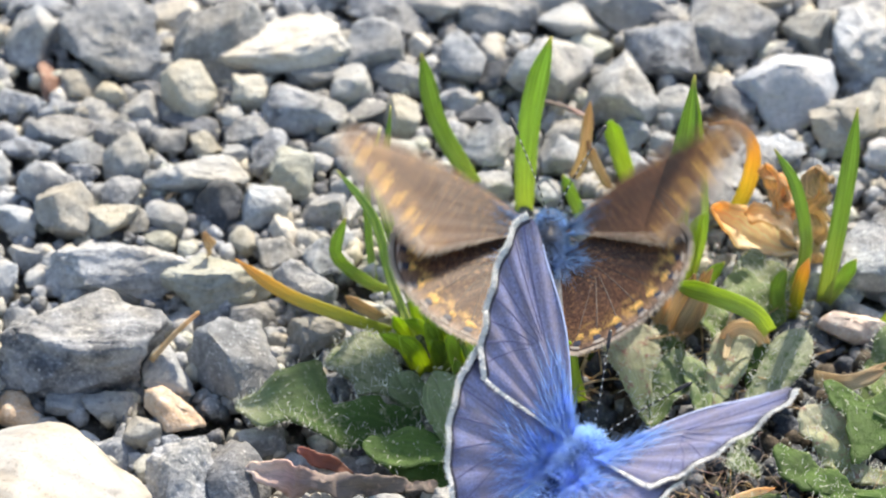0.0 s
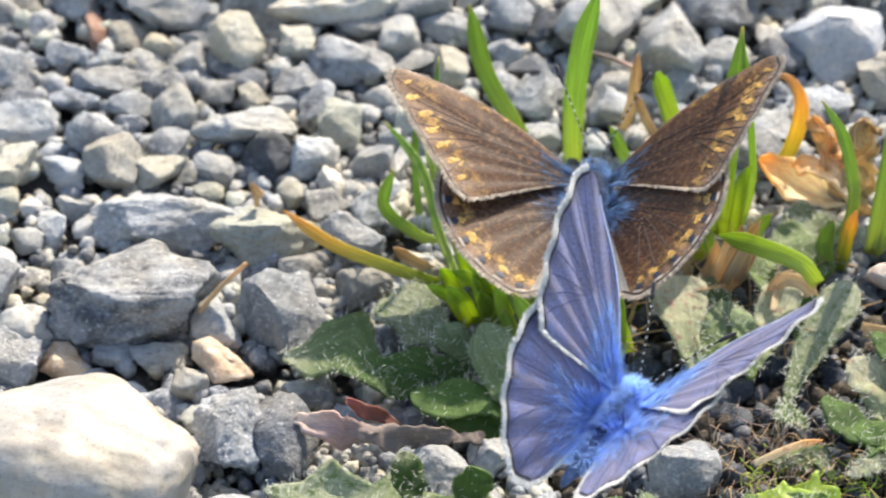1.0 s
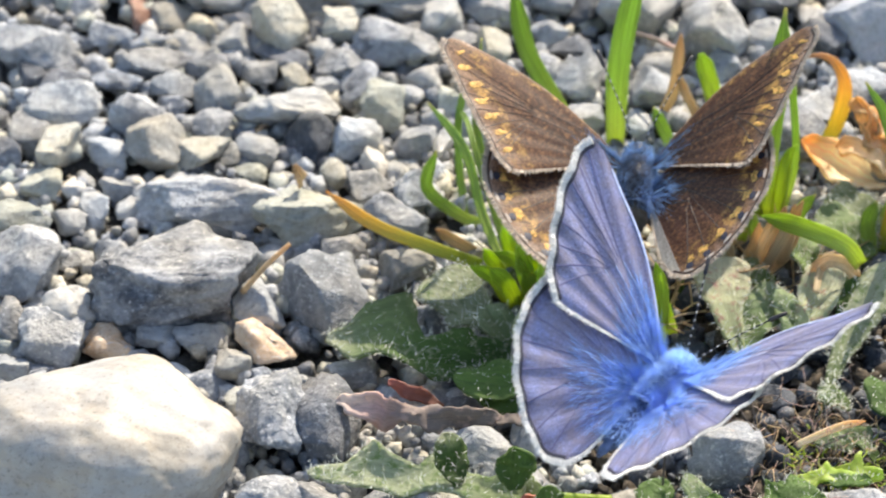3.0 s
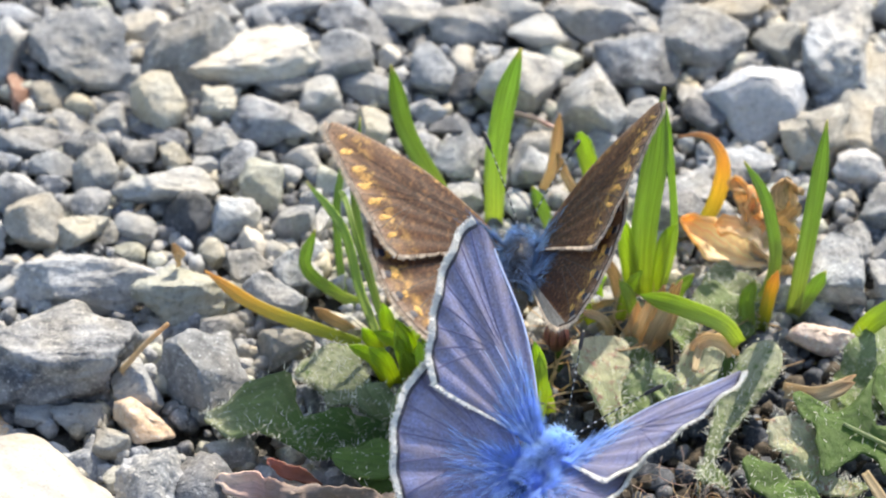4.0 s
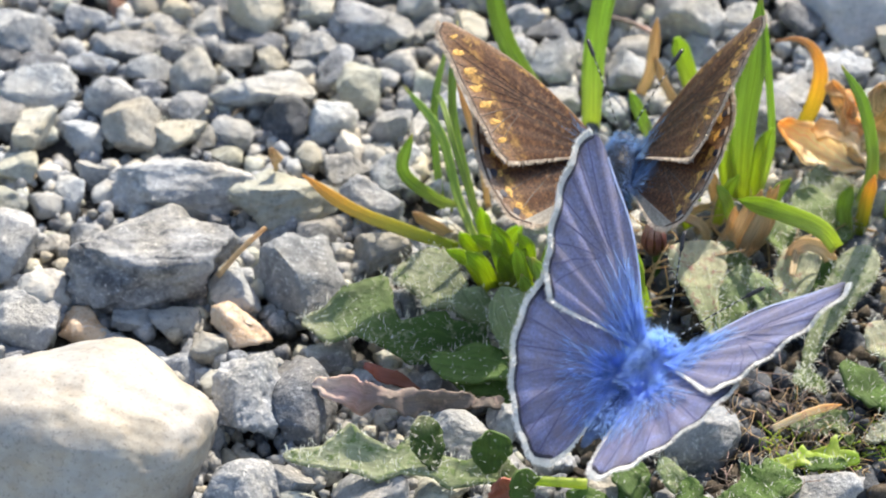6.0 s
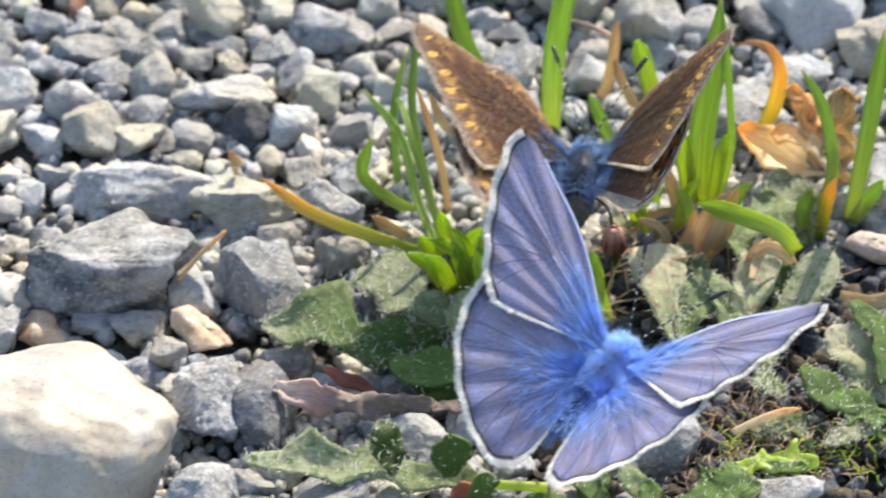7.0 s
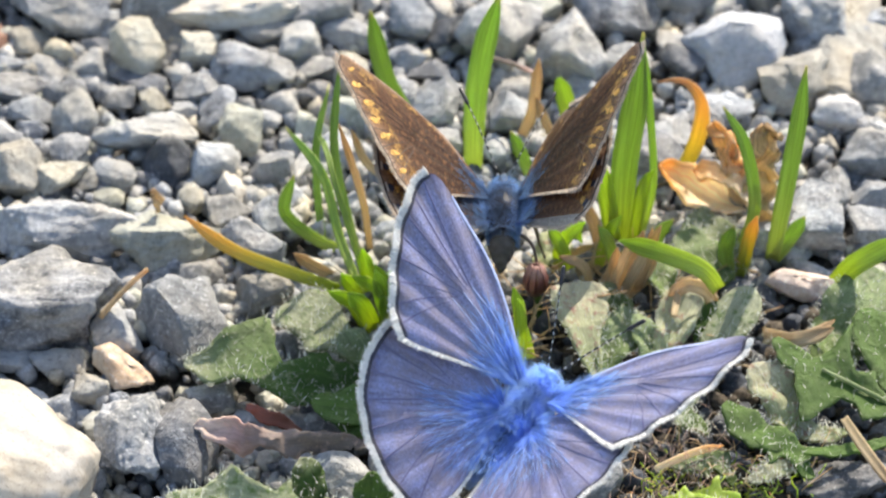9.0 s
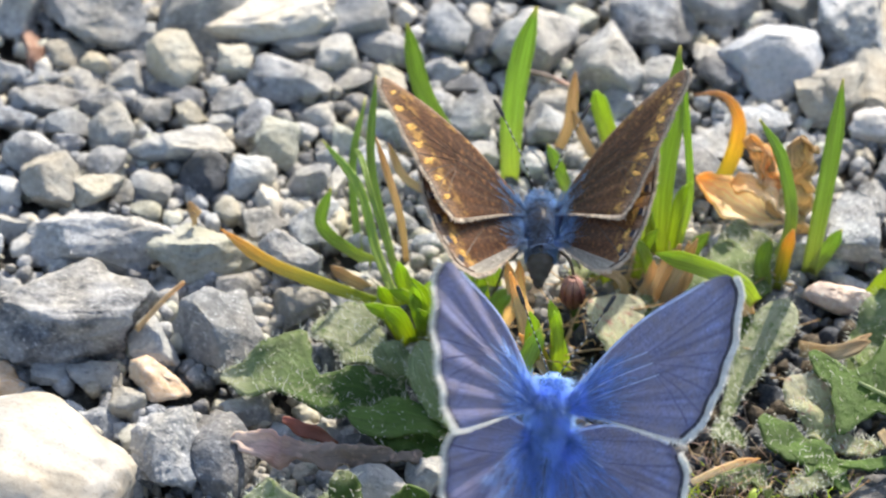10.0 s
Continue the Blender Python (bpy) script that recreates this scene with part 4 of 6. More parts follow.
def butterfly(label, size, top, under, vein, fringe, skin, fur, spots, seed, pale_veins):
    rng = np.random.default_rng(seed)
    b = tagged(new("butterfly"), label, "butterfly", "pair of butterflies")
    wings = {}
    for side, word in ((-1, "left"), (1, "right")):
        for fore in (False, True):
            wings[side, fore] = wing(b, "forewing" if fore else "hindwing", side, fore, size, top, under, vein, fringe, fur, spots[0] if fore else spots[1], rng, pale_veins)
    v, f = lathe([(-2.0, 0.2, 0.7, 0.75), (-1.2, 0.3, 1.2, 1.2), (0.2, 0.45, 1.4, 1.4), (1.6, 0.4, 1.15, 1.15), (2.4, 0.3, 0.6, 0.6)])
    part("thorax", mesh_of("thorax", np.array(v) * MM, f, skin), b)
    st = [(-1.4, 0.15, 0.9, 0.9)]
    for k in range(7):
        y = -2.1 - k * 0.95
        w = 1.12 * math.sin(math.pi * (0.42 + 0.075 * k))
        st += [(y, 0.05 - 0.09 * k, w, w), (y - 0.42, 0.0 - 0.09 * k, w * 0.99, w * 0.99), (y - 0.58, -0.02 - 0.09 * k, w * 0.9, w * 0.9)]
    st.append((-8.9, -0.75, 0.2, 0.2))
    if pale_veins:
        st = [(y * 0.84, z, w * 0.92, h * 0.92) for y, z, w, h in st]
    else:
        st = [(y * 0.28 - 0.9, z - 0.028 * (y + 1.4) ** 2, w * 1.1, h) for y, z, w, h in st]
    v, f = lathe(st, 48, 14)
    part("abdomen", mesh_of("abdomen", np.array(v) * MM, f, DUSK_SKIN if not pale_veins else SLATE_SKIN), b, "dark ringed abdomen")
    v, f = lathe([(2.1, 0.35, 0.5, 0.5), (2.6, 0.4, 0.88, 0.82), (3.2, 0.4, 0.8, 0.75), (3.7, 0.35, 0.35, 0.35)], 9, 12)
    head = part("head", mesh_of("head", np.array(v) * MM, f, skin), b)
    for side in (-1, 1):
        v = BALLS[2][0] * np.array([0.34, 0.5, 0.55]) + np.array([side * 0.72, 2.95, 0.45])
        part("eye", mesh_of("eye", v * MM, BALLS[2][1], BLACK), head)
        line = curve_through([(side * 0.35, 3.4, 0.8), (side * 1.4, 5.4, 2.2), (side * 2.9, 8.2, 3.6), (side * 3.6, 9.6, 4.0)], 40)
        rad = np.where(np.arange(40) > 31, 0.17, 0.055)
        rad[-1] = 0.1
        v, f = tube(line, rad, 6)
        slots = [1 if (i // 6) % 3 == 1 and i // 6 < 31 else 0 for i in range(len(f))]
        part("antenna", mesh_of("antenna", np.array(v) * MM, f, [BLACK, WHITE_RING], slots=slots), head, "black antenna ringed with white")
        for k, (y0, reach, fwd) in enumerate(((1.5, 3.0, 2.4), (0.5, 3.6, 0.6), (-0.6, 3.6, -2.0))):
            v, f = tube(curve_through([(side * 0.7, y0, -0.6), (side * reach * 0.62, y0 + fwd * 0.4, -1.2), (side * reach * 0.8, y0 + fwd * 0.75, -3.4), (side * reach, y0 + fwd, -5.6)], 12), np.linspace(0.16, 0.07, 12), 6)
            part("leg", mesh_of("leg", np.array(v) * MM, f, LEG), b)
    # fur on thorax, head, wing roots and the sides of the abdomen
    roots, ways, lengths = [], [], []
    for i in range(13000 if pale_veins else 8500):
        a, y = rng.uniform(-0.5, math.pi + 0.5), rng.normal(0.3, 1.5)
        y = float(np.clip(y, -2.2, 3.2))
        w = 1.3 * math.sqrt(max(0.12, 1 - ((y - 0.2) / 3.6) ** 2))
        roots.append((w * math.cos(a), y, 0.4 + w * math.sin(a)))
        ways.append((math.cos(a) * 0.75, -0.75 + 0.2 * y, math.sin(a) * 0.75))
        lengths.append(rng.uniform(0.5, 1.05) if pale_veins else rng.uniform(0.25, 0.55))
    for i in range(1900 if pale_veins else 1500):
        y, s = rng.uniform(-6.4 if pale_veins else -2.6, -1.5), rng.choice((-1, 1))
        a = rng.uniform(-0.3, 1.5)
        w = 1.05 * (1 - ((y + 4.5) / 7.5) ** 2)
        roots.append((s * w * math.cos(a), y, w * math.sin(a) - 0.1 + 0.09 * (y + 2)))
        ways.append((s * math.cos(a) * 0.8, -0.8, 0.3 + math.sin(a) * 0.4))
        lengths.append(rng.uniform(0.6, 1.25) if pale_veins else rng.uniform(0.3, 0.6))
    ways = np.array(ways) + rng.normal(size=(len(ways), 3)) * 0.12
    ways /= np.linalg.norm(ways, axis=1)[:, None]
    fv, ff = spikes(np.array(roots), ways, lengths, 0.03, rng, bend=0.4)
    part("fur", mesh_of("fur", np.array(fv) * MM, ff, fur), b, kind="stuff")
    return b, wings


def wing_pose(side, fore, lift, sweep):
    x, y, z = (0.9, 1.0, 0.9) if fore else (0.9, -1.2, 0.72)
    return pose(side * x * MM, y * MM, z * MM, 0, -side * lift, 0) @ pose(0, 0, 0, 0, 0, side * sweep)


def body_pose(x, y, z, yaw, pitch, roll):
    return pose(x * MM, y * MM, z * MM) @ pose(0, 0, 0, 0, 0, yaw) @ pose(0, 0, 0, pitch) @ pose(0, 0, 0, 0, roll)


# ---------------------------------------------------------------- plants
tuft_left = plant("grass_tuft", "small tuft of fresh green grass blades in gravel", "grass", "grass tufts")
blade(tuft_left, [(-2.3, -7.0, 0.5), (-4.0, -3.0, 2.6), (-5.3, 1.0, 5.3), (-8.1, 5.0, 6.6)], 0.68, GRASS)
blade(tuft_left, [(-4.4, -4.5, 0.5), (-5.3, -0.5, 0.3), (-5.8, 3.5, 5.4), (-4.8, 7.5, 8.7)], 0.54, GRASS)
blade(tuft_left, [(-1.9, -6.1, 0.5), (-3.2, -2.1, 2.9), (-4.4, 1.9, 7.3), (-4.0, 5.9, 12.3)], 0.61, GRASS)
blade(tuft_left, [(-1.7, -7.0, 0.5), (-4.0, -3.0, 6.6), (-5.1, 1.0, 8.2), (-5.8, 5.0, 5.8)], 0.41, GRASS)
blade(tuft_left, [(-4.0, -2.0, 0.5), (-5.7, -2.0, 1.4), (-8.1, -2.0, 4.2), (-7.4, -2.0, 7.9)], 0.90, GRASS)
blade(tuft_left, [(-1.3, -7.7, 0.5), (-1.9, -7.7, 3.4), (-2.3, -7.7, 5.6)], 1.13, LIME)
blade(tuft_left, [(-1.7, -8.3, 0.5), (-0.2, -8.3, 2.8), (0.9, -8.3, 4.5)], 1.13, LIME)
blade(tuft_left, [(-2.3, -7.7, 0.5), (-3.0, -7.7, 1.6), (-3.8, -7.7, 3.1)], 0.98, LIME)
blade(tuft_left, [(-4.0, -8.2, 2.0), (-7.8, -7.6, 3.2), (-12.0, -6.0, 4.0), (-15.7, -3.3, 5.0)], 0.94, YELLOWING, label='yellow to orange dying grass blade')
blade(tuft_left, [(-1.7, -2.0, 0.5), (-2.3, -2.0, 5.7), (-4.0, -2.0, 13.0)], 0.53, STRAW, label='dry tan grass blade')
blade(tuft_left, [(0.4, 5.4, 0.5), (-1.9, 5.4, 2.5), (-3.1, 5.4, 5.9)], 0.60, STRAW, label='dry pale grass blade')
blade(tuft_left, [(-4.5, -5.1, 0.5), (-6.4, -5.1, 1.9), (-7.4, -5.1, 2.8)], 0.83, STRAW, label='dry tan grass blade')
tuft_back = plant("grass_tuft", "upright green grass blades behind the brown butterfly", "grass", "grass tufts")
blade(tuft_back, [(2.8, 9.0, 0.5), (1.9, 9.3, 2.2), (-0.5, 9.7, 7.4), (-1.7, 10.0, 13.9)], 1.36, GRASS)
blade(tuft_back, [(6.1, 7.1, 0.5), (6.3, 7.4, 7.4), (7.0, 7.7, 12.7), (8.1, 8.1, 17.2)], 1.66, GRASS)
blade(tuft_back, [(10.7, 5.4, 0.5), (10.0, 5.4, 2.8), (9.0, 5.4, 5.7)], 0.90, GRASS)
blade(tuft_back, [(14.2, 10.0, 0.5), (13.5, 10.0, 3.4), (12.6, 10.0, 7.1)], 1.36, LIME, tip=0.85, blunt=0.6)
tuft_middle = plant("grass_tuft", "tall broad green grass blades beside dry leaves", "grass", "grass tufts")
blade(tuft_middle, [(17.1, -1.3, 0.5), (17.4, -0.7, 7.3), (18.2, -0.0, 14.1), (18.7, 0.7, 19.7)], 1.96, GRASS, tip=0.6)
blade(tuft_middle, [(18.6, -1.3, 0.5), (19.6, -0.7, 5.6), (19.3, -0.0, 12.4), (18.7, 0.7, 19.1)], 0.53, GRASS)
blade(tuft_middle, [(16.7, -1.3, 0.5), (16.0, -1.3, 5.7), (15.3, -1.3, 9.1)], 1.28, LIME)
blade(tuft_middle, [(18.1, -2.0, 0.5), (18.9, -2.0, 6.8), (19.7, -2.0, 8.5)], 0.98, LIME)
blade(tuft_middle, [(13.4, -2.6, 0.5), (12.4, -2.6, 2.8), (13.0, -2.6, 4.4), (14.3, -2.6, 1.6)], 0.98, LIME)
blade(tuft_middle, [(15.6, -2.0, 0.5), (15.1, -2.0, 3.4), (13.8, -2.0, 5.7)], 0.90, STRAW, label='dry tan grass blade')
blade(tuft_middle, [(24.3, -11.5, 5.0), (23.0, -11.5, 7.0), (20.0, -10.2, 7.5), (16.9, -8.3, 7.0)], 1.36, LIME)
tuft_right = plant("grass_tuft", "tall green grass blades with one yellowing", "grass", "grass tufts")
blade(tuft_right, [(25.8, -3.2, 0.5), (27.2, -2.7, 5.2), (26.4, -2.2, 11.0), (24.7, -1.7, 14.5)], 0.90, GRASS)
blade(tuft_right, [(28.6, -3.2, 0.5), (29.5, -2.7, 6.9), (30.3, -2.2, 13.3), (30.8, -1.7, 18.5)], 1.28, GRASS, tip=0.7)
blade(tuft_right, [(28.8, -3.2, 0.5), (30.0, -3.2, 2.8), (31.0, -3.2, 4.8)], 1.05, GRASS)
blade(tuft_right, [(26.2, -5.1, 0.5), (26.7, -5.1, 3.9), (27.3, -5.1, 6.5)], 0.98, YELLOWING, label='yellowing grass blade')
blade(tuft_right, [(25.3, -5.8, 0.5), (25.0, -5.8, 3.9), (25.6, -5.8, 6.2)], 1.13, GRASS)
blade(tuft_right, [(33.2, -8.5, 3.0), (34.8, -9.6, 6.0), (38.1, -9.3, 8.0)], 1.58, LIME)
dry_a = plant("dry_leaf", "curved rusty yellow withered leaf strap", "dry leaf", "withered leaves")
blade(dry_a, [(21.6, 5.9, 0.5), (22.8, 6.2, 3.1), (23.4, 6.5, 5.5), (23.4, 6.7, 7.4), (22.7, 6.9, 8.9), (21.6, 7.0, 9.5), (20.0, 7.0, 9.3)], 1.2, AMBER, name='leaf', tip=0.4, blunt=0.3, facing=(-0.15, -0.8, 0.5))
dry_b = plant("dry_leaf", "cupped pale tan withered leaf with rusty edges", "dry leaf", "withered leaves")
leaf(dry_b, [(27.0, 2.4, 0.5), (25.3, 2.4, 1.1), (23.1, 2.4, 2.1), (21.2, 2.4, 3.9), (20.4, 2.4, 5.1)], 2.7, PEACH, wave=0.2, fold=0.75, hairs=0, crumple=0.1, jag=1.2, tip=0.3, facing=(0.1, -0.35, 0.93))
leaf(dry_b, [(27.2, 2.4, 0.5), (25.9, 2.4, 2.9), (24.2, 2.4, 4.3), (22.6, 2.4, 4.6)], 1.5, PEACH, wave=0.2, fold=0.5, hairs=0, crumple=0.2, jag=2.0, tip=0.3, facing=(0.3, -0.2, 0.93))
dry_c = plant("dry_leaf", "upright crumpled rusty withered leaf", "dry leaf", "withered leaves")
leaf(dry_c, [(27.0, 2.5, 0.5), (25.8, 3.5, 3.6), (24.6, 4.5, 6.8)], 1.7, RUSTY, wave=0.4, fold=0.6, hairs=0, crumple=0.6, jag=3.0)
leaf(dry_c, [(26.8, 3.1, 0.5), (26.1, 3.6, 3.5), (25.5, 4.1, 6.6)], 1.4, RUSTY, wave=0.4, fold=0.6, hairs=0, crumple=0.6, jag=3.0)
dry_d = plant("dry_leaf", "upright brown rolled withered leaf", "dry leaf", "withered leaves")
leaf(dry_d, [(27.9, 0.6, 0.5), (27.8, 1.1, 5.8), (27.8, 1.6, 10.3)], 1.9, STRAW, wave=0.5, fold=0.9, hairs=0, tip=0.12, crumple=0.8, jag=2.5)
dry_e = plant("dry_leaf", "forked dry tan stalk", "dry stalk", "withered leaves")
blade(dry_e, [(9.5, 9.9, 0.5), (10.6, 9.9, 3.7), (11.1, 9.9, 9.1)], 0.83, STRAW, name='leaf')
blade(dry_e, [(12.7, 9.6, 0.5), (11.6, 9.6, 3.1), (10.9, 9.6, 5.4)], 0.68, STRAW, name='leaf')
stem(dry_e, [(6.3, 15.0, 5.0), (8.9, 14.2, 5.0), (11.2, 12.7, 5.0)], 0.21, 0.17, PURPLISH)
straw_f = plant("straw", "thin dry straw lying across stones", "straw")
stem(straw_f, [(-21.9, -11.9, 2.5), (-20.0, -10.4, 4.0), (-18.3, -9.8, 5.5)], 0.26, 0.17, STRAW)
dry_g = plant("dry_leaf", "small rusty scrap of dry leaf", "dry leaf", "withered leaves")
leaf(dry_g, [(-17.9, -0.2, 2.5), (-17.7, -0.2, 3.8), (-18.1, -0.2, 4.9)], 0.7, STRAW, wave=0.4, fold=0.4, hairs=0)
dry_h = plant("dry_leaf", "withered purplish brown leaf on stones", "dry leaf", "withered leaves")
leaf(dry_h, [(-0.2, -25.1, 2.0), (-4.7, -25.6, 2.5), (-10.1, -25.6, 3.0), (-14.9, -24.6, 3.5)], 2.0, PURPLISH, wave=0.3, hairs=0, jag=1.6, crumple=0.25, tip=0.25, teeth=((0.72, 0, 0.5, 0.08), (0.45, 0, 0.4, 0.1)))
leaf(dry_h, [(-6.8, -23.8, 2.0), (-8.5, -23.1, 2.5), (-10.8, -22.2, 3.0)], 1.1, REDDISH, wave=0.2, hairs=0, jag=1.5)
dry_i = plant("dry_leaf", "curled brown withered leaf", "dry leaf", "withered leaves")
blade(dry_i, [(24.1, -11.6, 2.0), (23.6, -11.6, 4.6), (22.1, -11.6, 5.5), (21.0, -11.6, 4.6), (21.3, -11.6, 3.1)], 0.98, STRAW, name='leaf')
dry_j = plant("dry_leaf", "curled brown strip of dry leaf", "dry leaf", "withered leaves")
blade(dry_j, [(27.6, -15.7, 4.0), (30.0, -17.1, 5.0), (32.8, -15.8, 5.0)], 1.13, STRAW, name='leaf')
weed_left = plant("rosette_weed", "hairy grey-green lobed weed leaves among gravel", "weed", "rosette weeds")
leaf(weed_left, [(0.7, -22.2, 2.0), (-3.9, -19.8, 2.4), (-9.0, -18.9, 3.0), (-11.9, -17.7, 3.0), (-15.5, -16.9, 2.6)], 2.7, LOBED, hairs=420, wave=0.2, fold=0.3, teeth=((0.74, 1, 3.2, 0.17), (0.4, 1, 1.1, 0.16), (0.86, 0, 1.2, 0.1), (0.5, 0, 1.0, 0.14), (0.25, 1, 1.5, 0.1)), facing=FLAT)
leaf(weed_left, [(-1.0, -17.4, 2.2), (-4.0, -14.5, 2.6), (-6.1, -12.2, 2.8), (-8.0, -10.6, 2.8)], 4.8, FELTED, hairs=420, tip=0.12, spoon=0.4, wave=0.06, teeth=((0.5, 0, 0.8, 0.12), (0.75, 1, 0.8, 0.12)), facing=FLAT)
leaf(weed_left, [(2.8, -22.2, 2.0), (-1.0, -22.3, 3.0), (-6.0, -22.0, 3.0)], 3.9, DEEP, lobes=2, hairs=120, facing=FLAT)
leaf(weed_left, [(1.9, -33.9, 2.0), (-2.6, -33.2, 2.5), (-9.3, -32.5, 3.0), (-16.7, -31.9, 3.0)], 2.4, FELTED, hairs=420, wave=0.15, fold=0.25, teeth=((0.47, 1, 2.2, 0.1), (0.18, 1, 2.0, 0.1), (0.74, 1, 1.3, 0.12), (0.33, 0, 1.0, 0.1), (0.62, 0, 1.0, 0.1)), facing=FLAT)
leaf(weed_left, [(-5.5, -33.4, 3.0), (-6.1, -32.0, 4.5), (-6.8, -30.9, 6.0)], 2.8, LOBED, hairs=60, tip=0.5, facing=FLAT)
leaf(weed_left, [(-1.4, -33.7, 3.0), (-1.4, -33.2, 4.5), (-1.2, -32.7, 6.0)], 3.0, DEEP, hairs=40, tip=0.5, facing=FLAT)
leaf(weed_left, [(1.5, -35.6, 1.0), (1.1, -35.8, 3.0), (0.7, -35.5, 5.0)], 2.6, DEEP, hairs=40, facing=FLAT)
stem(weed_left, [(5.6, -34.9, 3.0), (3.2, -34.7, 3.0), (0.3, -34.4, 3.0)], 0.39, 0.34, LIME)
weed_right = plant("rosette_weed", "pale hairy weed leaves with reddish spots", "weed", "rosette weeds")
leaf(weed_right, [(15.3, -19.1, 2.4), (14.4, -15.3, 3.5), (13.7, -10.2, 4.5)], 5.1, PALE, hairs=160, tip=0.16, spoon=0.75, wave=0.1, fold=0.2, facing=FLAT)
leaf(weed_right, [(15.3, -18.8, 2.4), (16.6, -15.5, 3.0), (18.0, -12.3, 3.7)], 3.6, HAIRY, hairs=220, tip=0.25, spoon=0.3, wave=0.2, facing=FLAT)
leaf(weed_right, [(19.3, -19.1, 2.4), (19.0, -15.7, 3.3), (18.2, -12.9, 4.1)], 2.0, HAIRY, hairs=80, tip=0.4, wave=0.2, facing=FLAT)
leaf(weed_right, [(19.5, -17.9, 2.4), (20.9, -14.1, 3.5), (22.2, -10.2, 4.5)], 3.4, PALE, hairs=160, tip=0.3, wave=0.3, spoon=0.2, facing=FLAT)
leaf(weed_right, [(23.3, -17.3, 2.4), (23.7, -13.2, 3.3), (23.0, -10.4, 4.3)], 2.6, DEEP, hairs=60, tip=0.4, facing=FLAT)
blade(weed_right, [(20.9, -14.0, 4.5), (21.5, -11.4, 4.8), (23.2, -10.6, 4.9), (24.2, -11.5, 4.7)], 0.53, STRAW, label='dry curled rim of a leaf')
leaf(weed_right, [(21.2, -24.0, 1.5), (22.2, -20.1, 2.2), (23.9, -16.0, 3.0), (27.1, -10.8, 4.4)], 4.0, FELTED, hairs=320, tip=0.22, spoon=0.82, wave=0.05, facing=FLAT)
leaf(weed_right, [(31.2, -19.7, 2.4), (33.5, -14.5, 3.3), (36.6, -8.5, 4.1)], 5.3, HAIRY, hairs=320, wave=0.25, facing=FLAT)
leaf(weed_right, [(39.4, -24.0, 2.4), (34.1, -21.1, 3.7), (31.0, -19.8, 4.5), (28.2, -17.0, 4.9)], 2.5, DEEP, hairs=200, tip=0.45, teeth=((0.62, 0, 3.6, 0.13), (0.4, 1, 1.0, 0.1), (0.3, 0, 1.6, 0.1), (0.62, 1, 3.6, 0.13)), facing=FLAT)
stem(weed_right, [(39.5, -23.6, 2.6), (34.1, -20.8, 3.9), (31.8, -20.0, 4.7)], 0.26, 0.13, HAIRY, name='leaf_stalk')
leaf(weed_right, [(37.8, -22.0, 2.8), (36.3, -17.2, 4.1), (35.1, -13.5, 4.9)], 3.7, DEEP, hairs=140, tip=0.3, teeth=((0.5, 1, 1.6, 0.12),), facing=FLAT)
leaf(weed_right, [(29.4, -24.6, 2.4), (28.6, -21.3, 3.3), (26.9, -18.5, 4.1)], 3.6, PALE, hairs=180, tip=0.3, wave=0.25, jag=2.0, facing=FLAT)
leaf(weed_right, [(29.4, -26.5, 2.4), (26.7, -25.0, 3.0), (24.6, -22.4, 3.7)], 2.7, DEEP, hairs=120, tip=0.5, facing=FLAT)
leaf(weed_right, [(37.7, -24.9, 2.4), (33.1, -26.8, 3.0), (30.2, -27.0, 3.0)], 1.1, DEEP, hairs=20, tip=0.6, facing=FLAT)
leaf(weed_right, [(33.6, -23.9, 2.0), (31.5, -24.6, 2.4), (29.5, -23.1, 2.4)], 1.7, PALE, hairs=200, jag=2.5, facing=FLAT)
blade(weed_right, [(33.3, -24.2, 3.7), (34.7, -27.5, 3.7), (36.9, -31.6, 3.3)], 0.75, STRAW, label='dry reddish-brown leaf strip')
blade(weed_right, [(27.5, -15.2, 4.1), (30.0, -16.2, 4.3), (31.3, -15.9, 4.5), (32.9, -14.6, 4.7)], 0.75, STRAW, label='dry tan twisted leaf strip')
blade(weed_right, [(19.3, -28.3, 2.4), (22.3, -26.9, 2.8), (24.4, -26.2, 2.8)], 0.53, RUSTY, label='rusty dry stalk')
leaf(weed_right, [(30.6, -27.5, 2.0), (28.5, -27.9, 2.2), (26.2, -29.1, 2.0)], 1.3, PALE, hairs=200, jag=2.0, facing=FLAT)
leaf(weed_right, [(23.2, -24.2, 2.0), (22.1, -23.1, 2.4), (20.9, -22.8, 2.4)], 1.7, HAIRY, hairs=200, jag=2.0, facing=FLAT)
leaf(weed_right, [(20.5, -9.8, 2.4), (20.1, -7.1, 2.8), (19.3, -4.4, 3.3)], 2.8, HAIRY, hairs=180, wave=0.3, facing=FLAT)
leaf(weed_right, [(25.2, -7.4, 2.0), (23.4, -4.7, 2.4), (21.5, -3.0, 2.8)], 3.4, HAIRY, hairs=60, wave=0.2, facing=FLAT)
leaf(weed_right, [(10.8, -6.6, 2.4), (11.9, -4.6, 2.8), (13.4, -3.4, 3.3)], 2.4, PALE, hairs=100, wave=0.3, facing=FLAT)
leaf(weed_right, [(18.0, -10.4, 2.4), (16.5, -10.2, 2.8), (15.5, -8.4, 2.8)], 1.9, HAIRY, hairs=80, facing=FLAT)
leaf(weed_right, [(20.2, -31.2, 2.0), (22.2, -32.0, 2.2), (24.7, -31.7, 2.2)], 1.2, DEEP, hairs=60, jag=3.0, facing=FLAT)
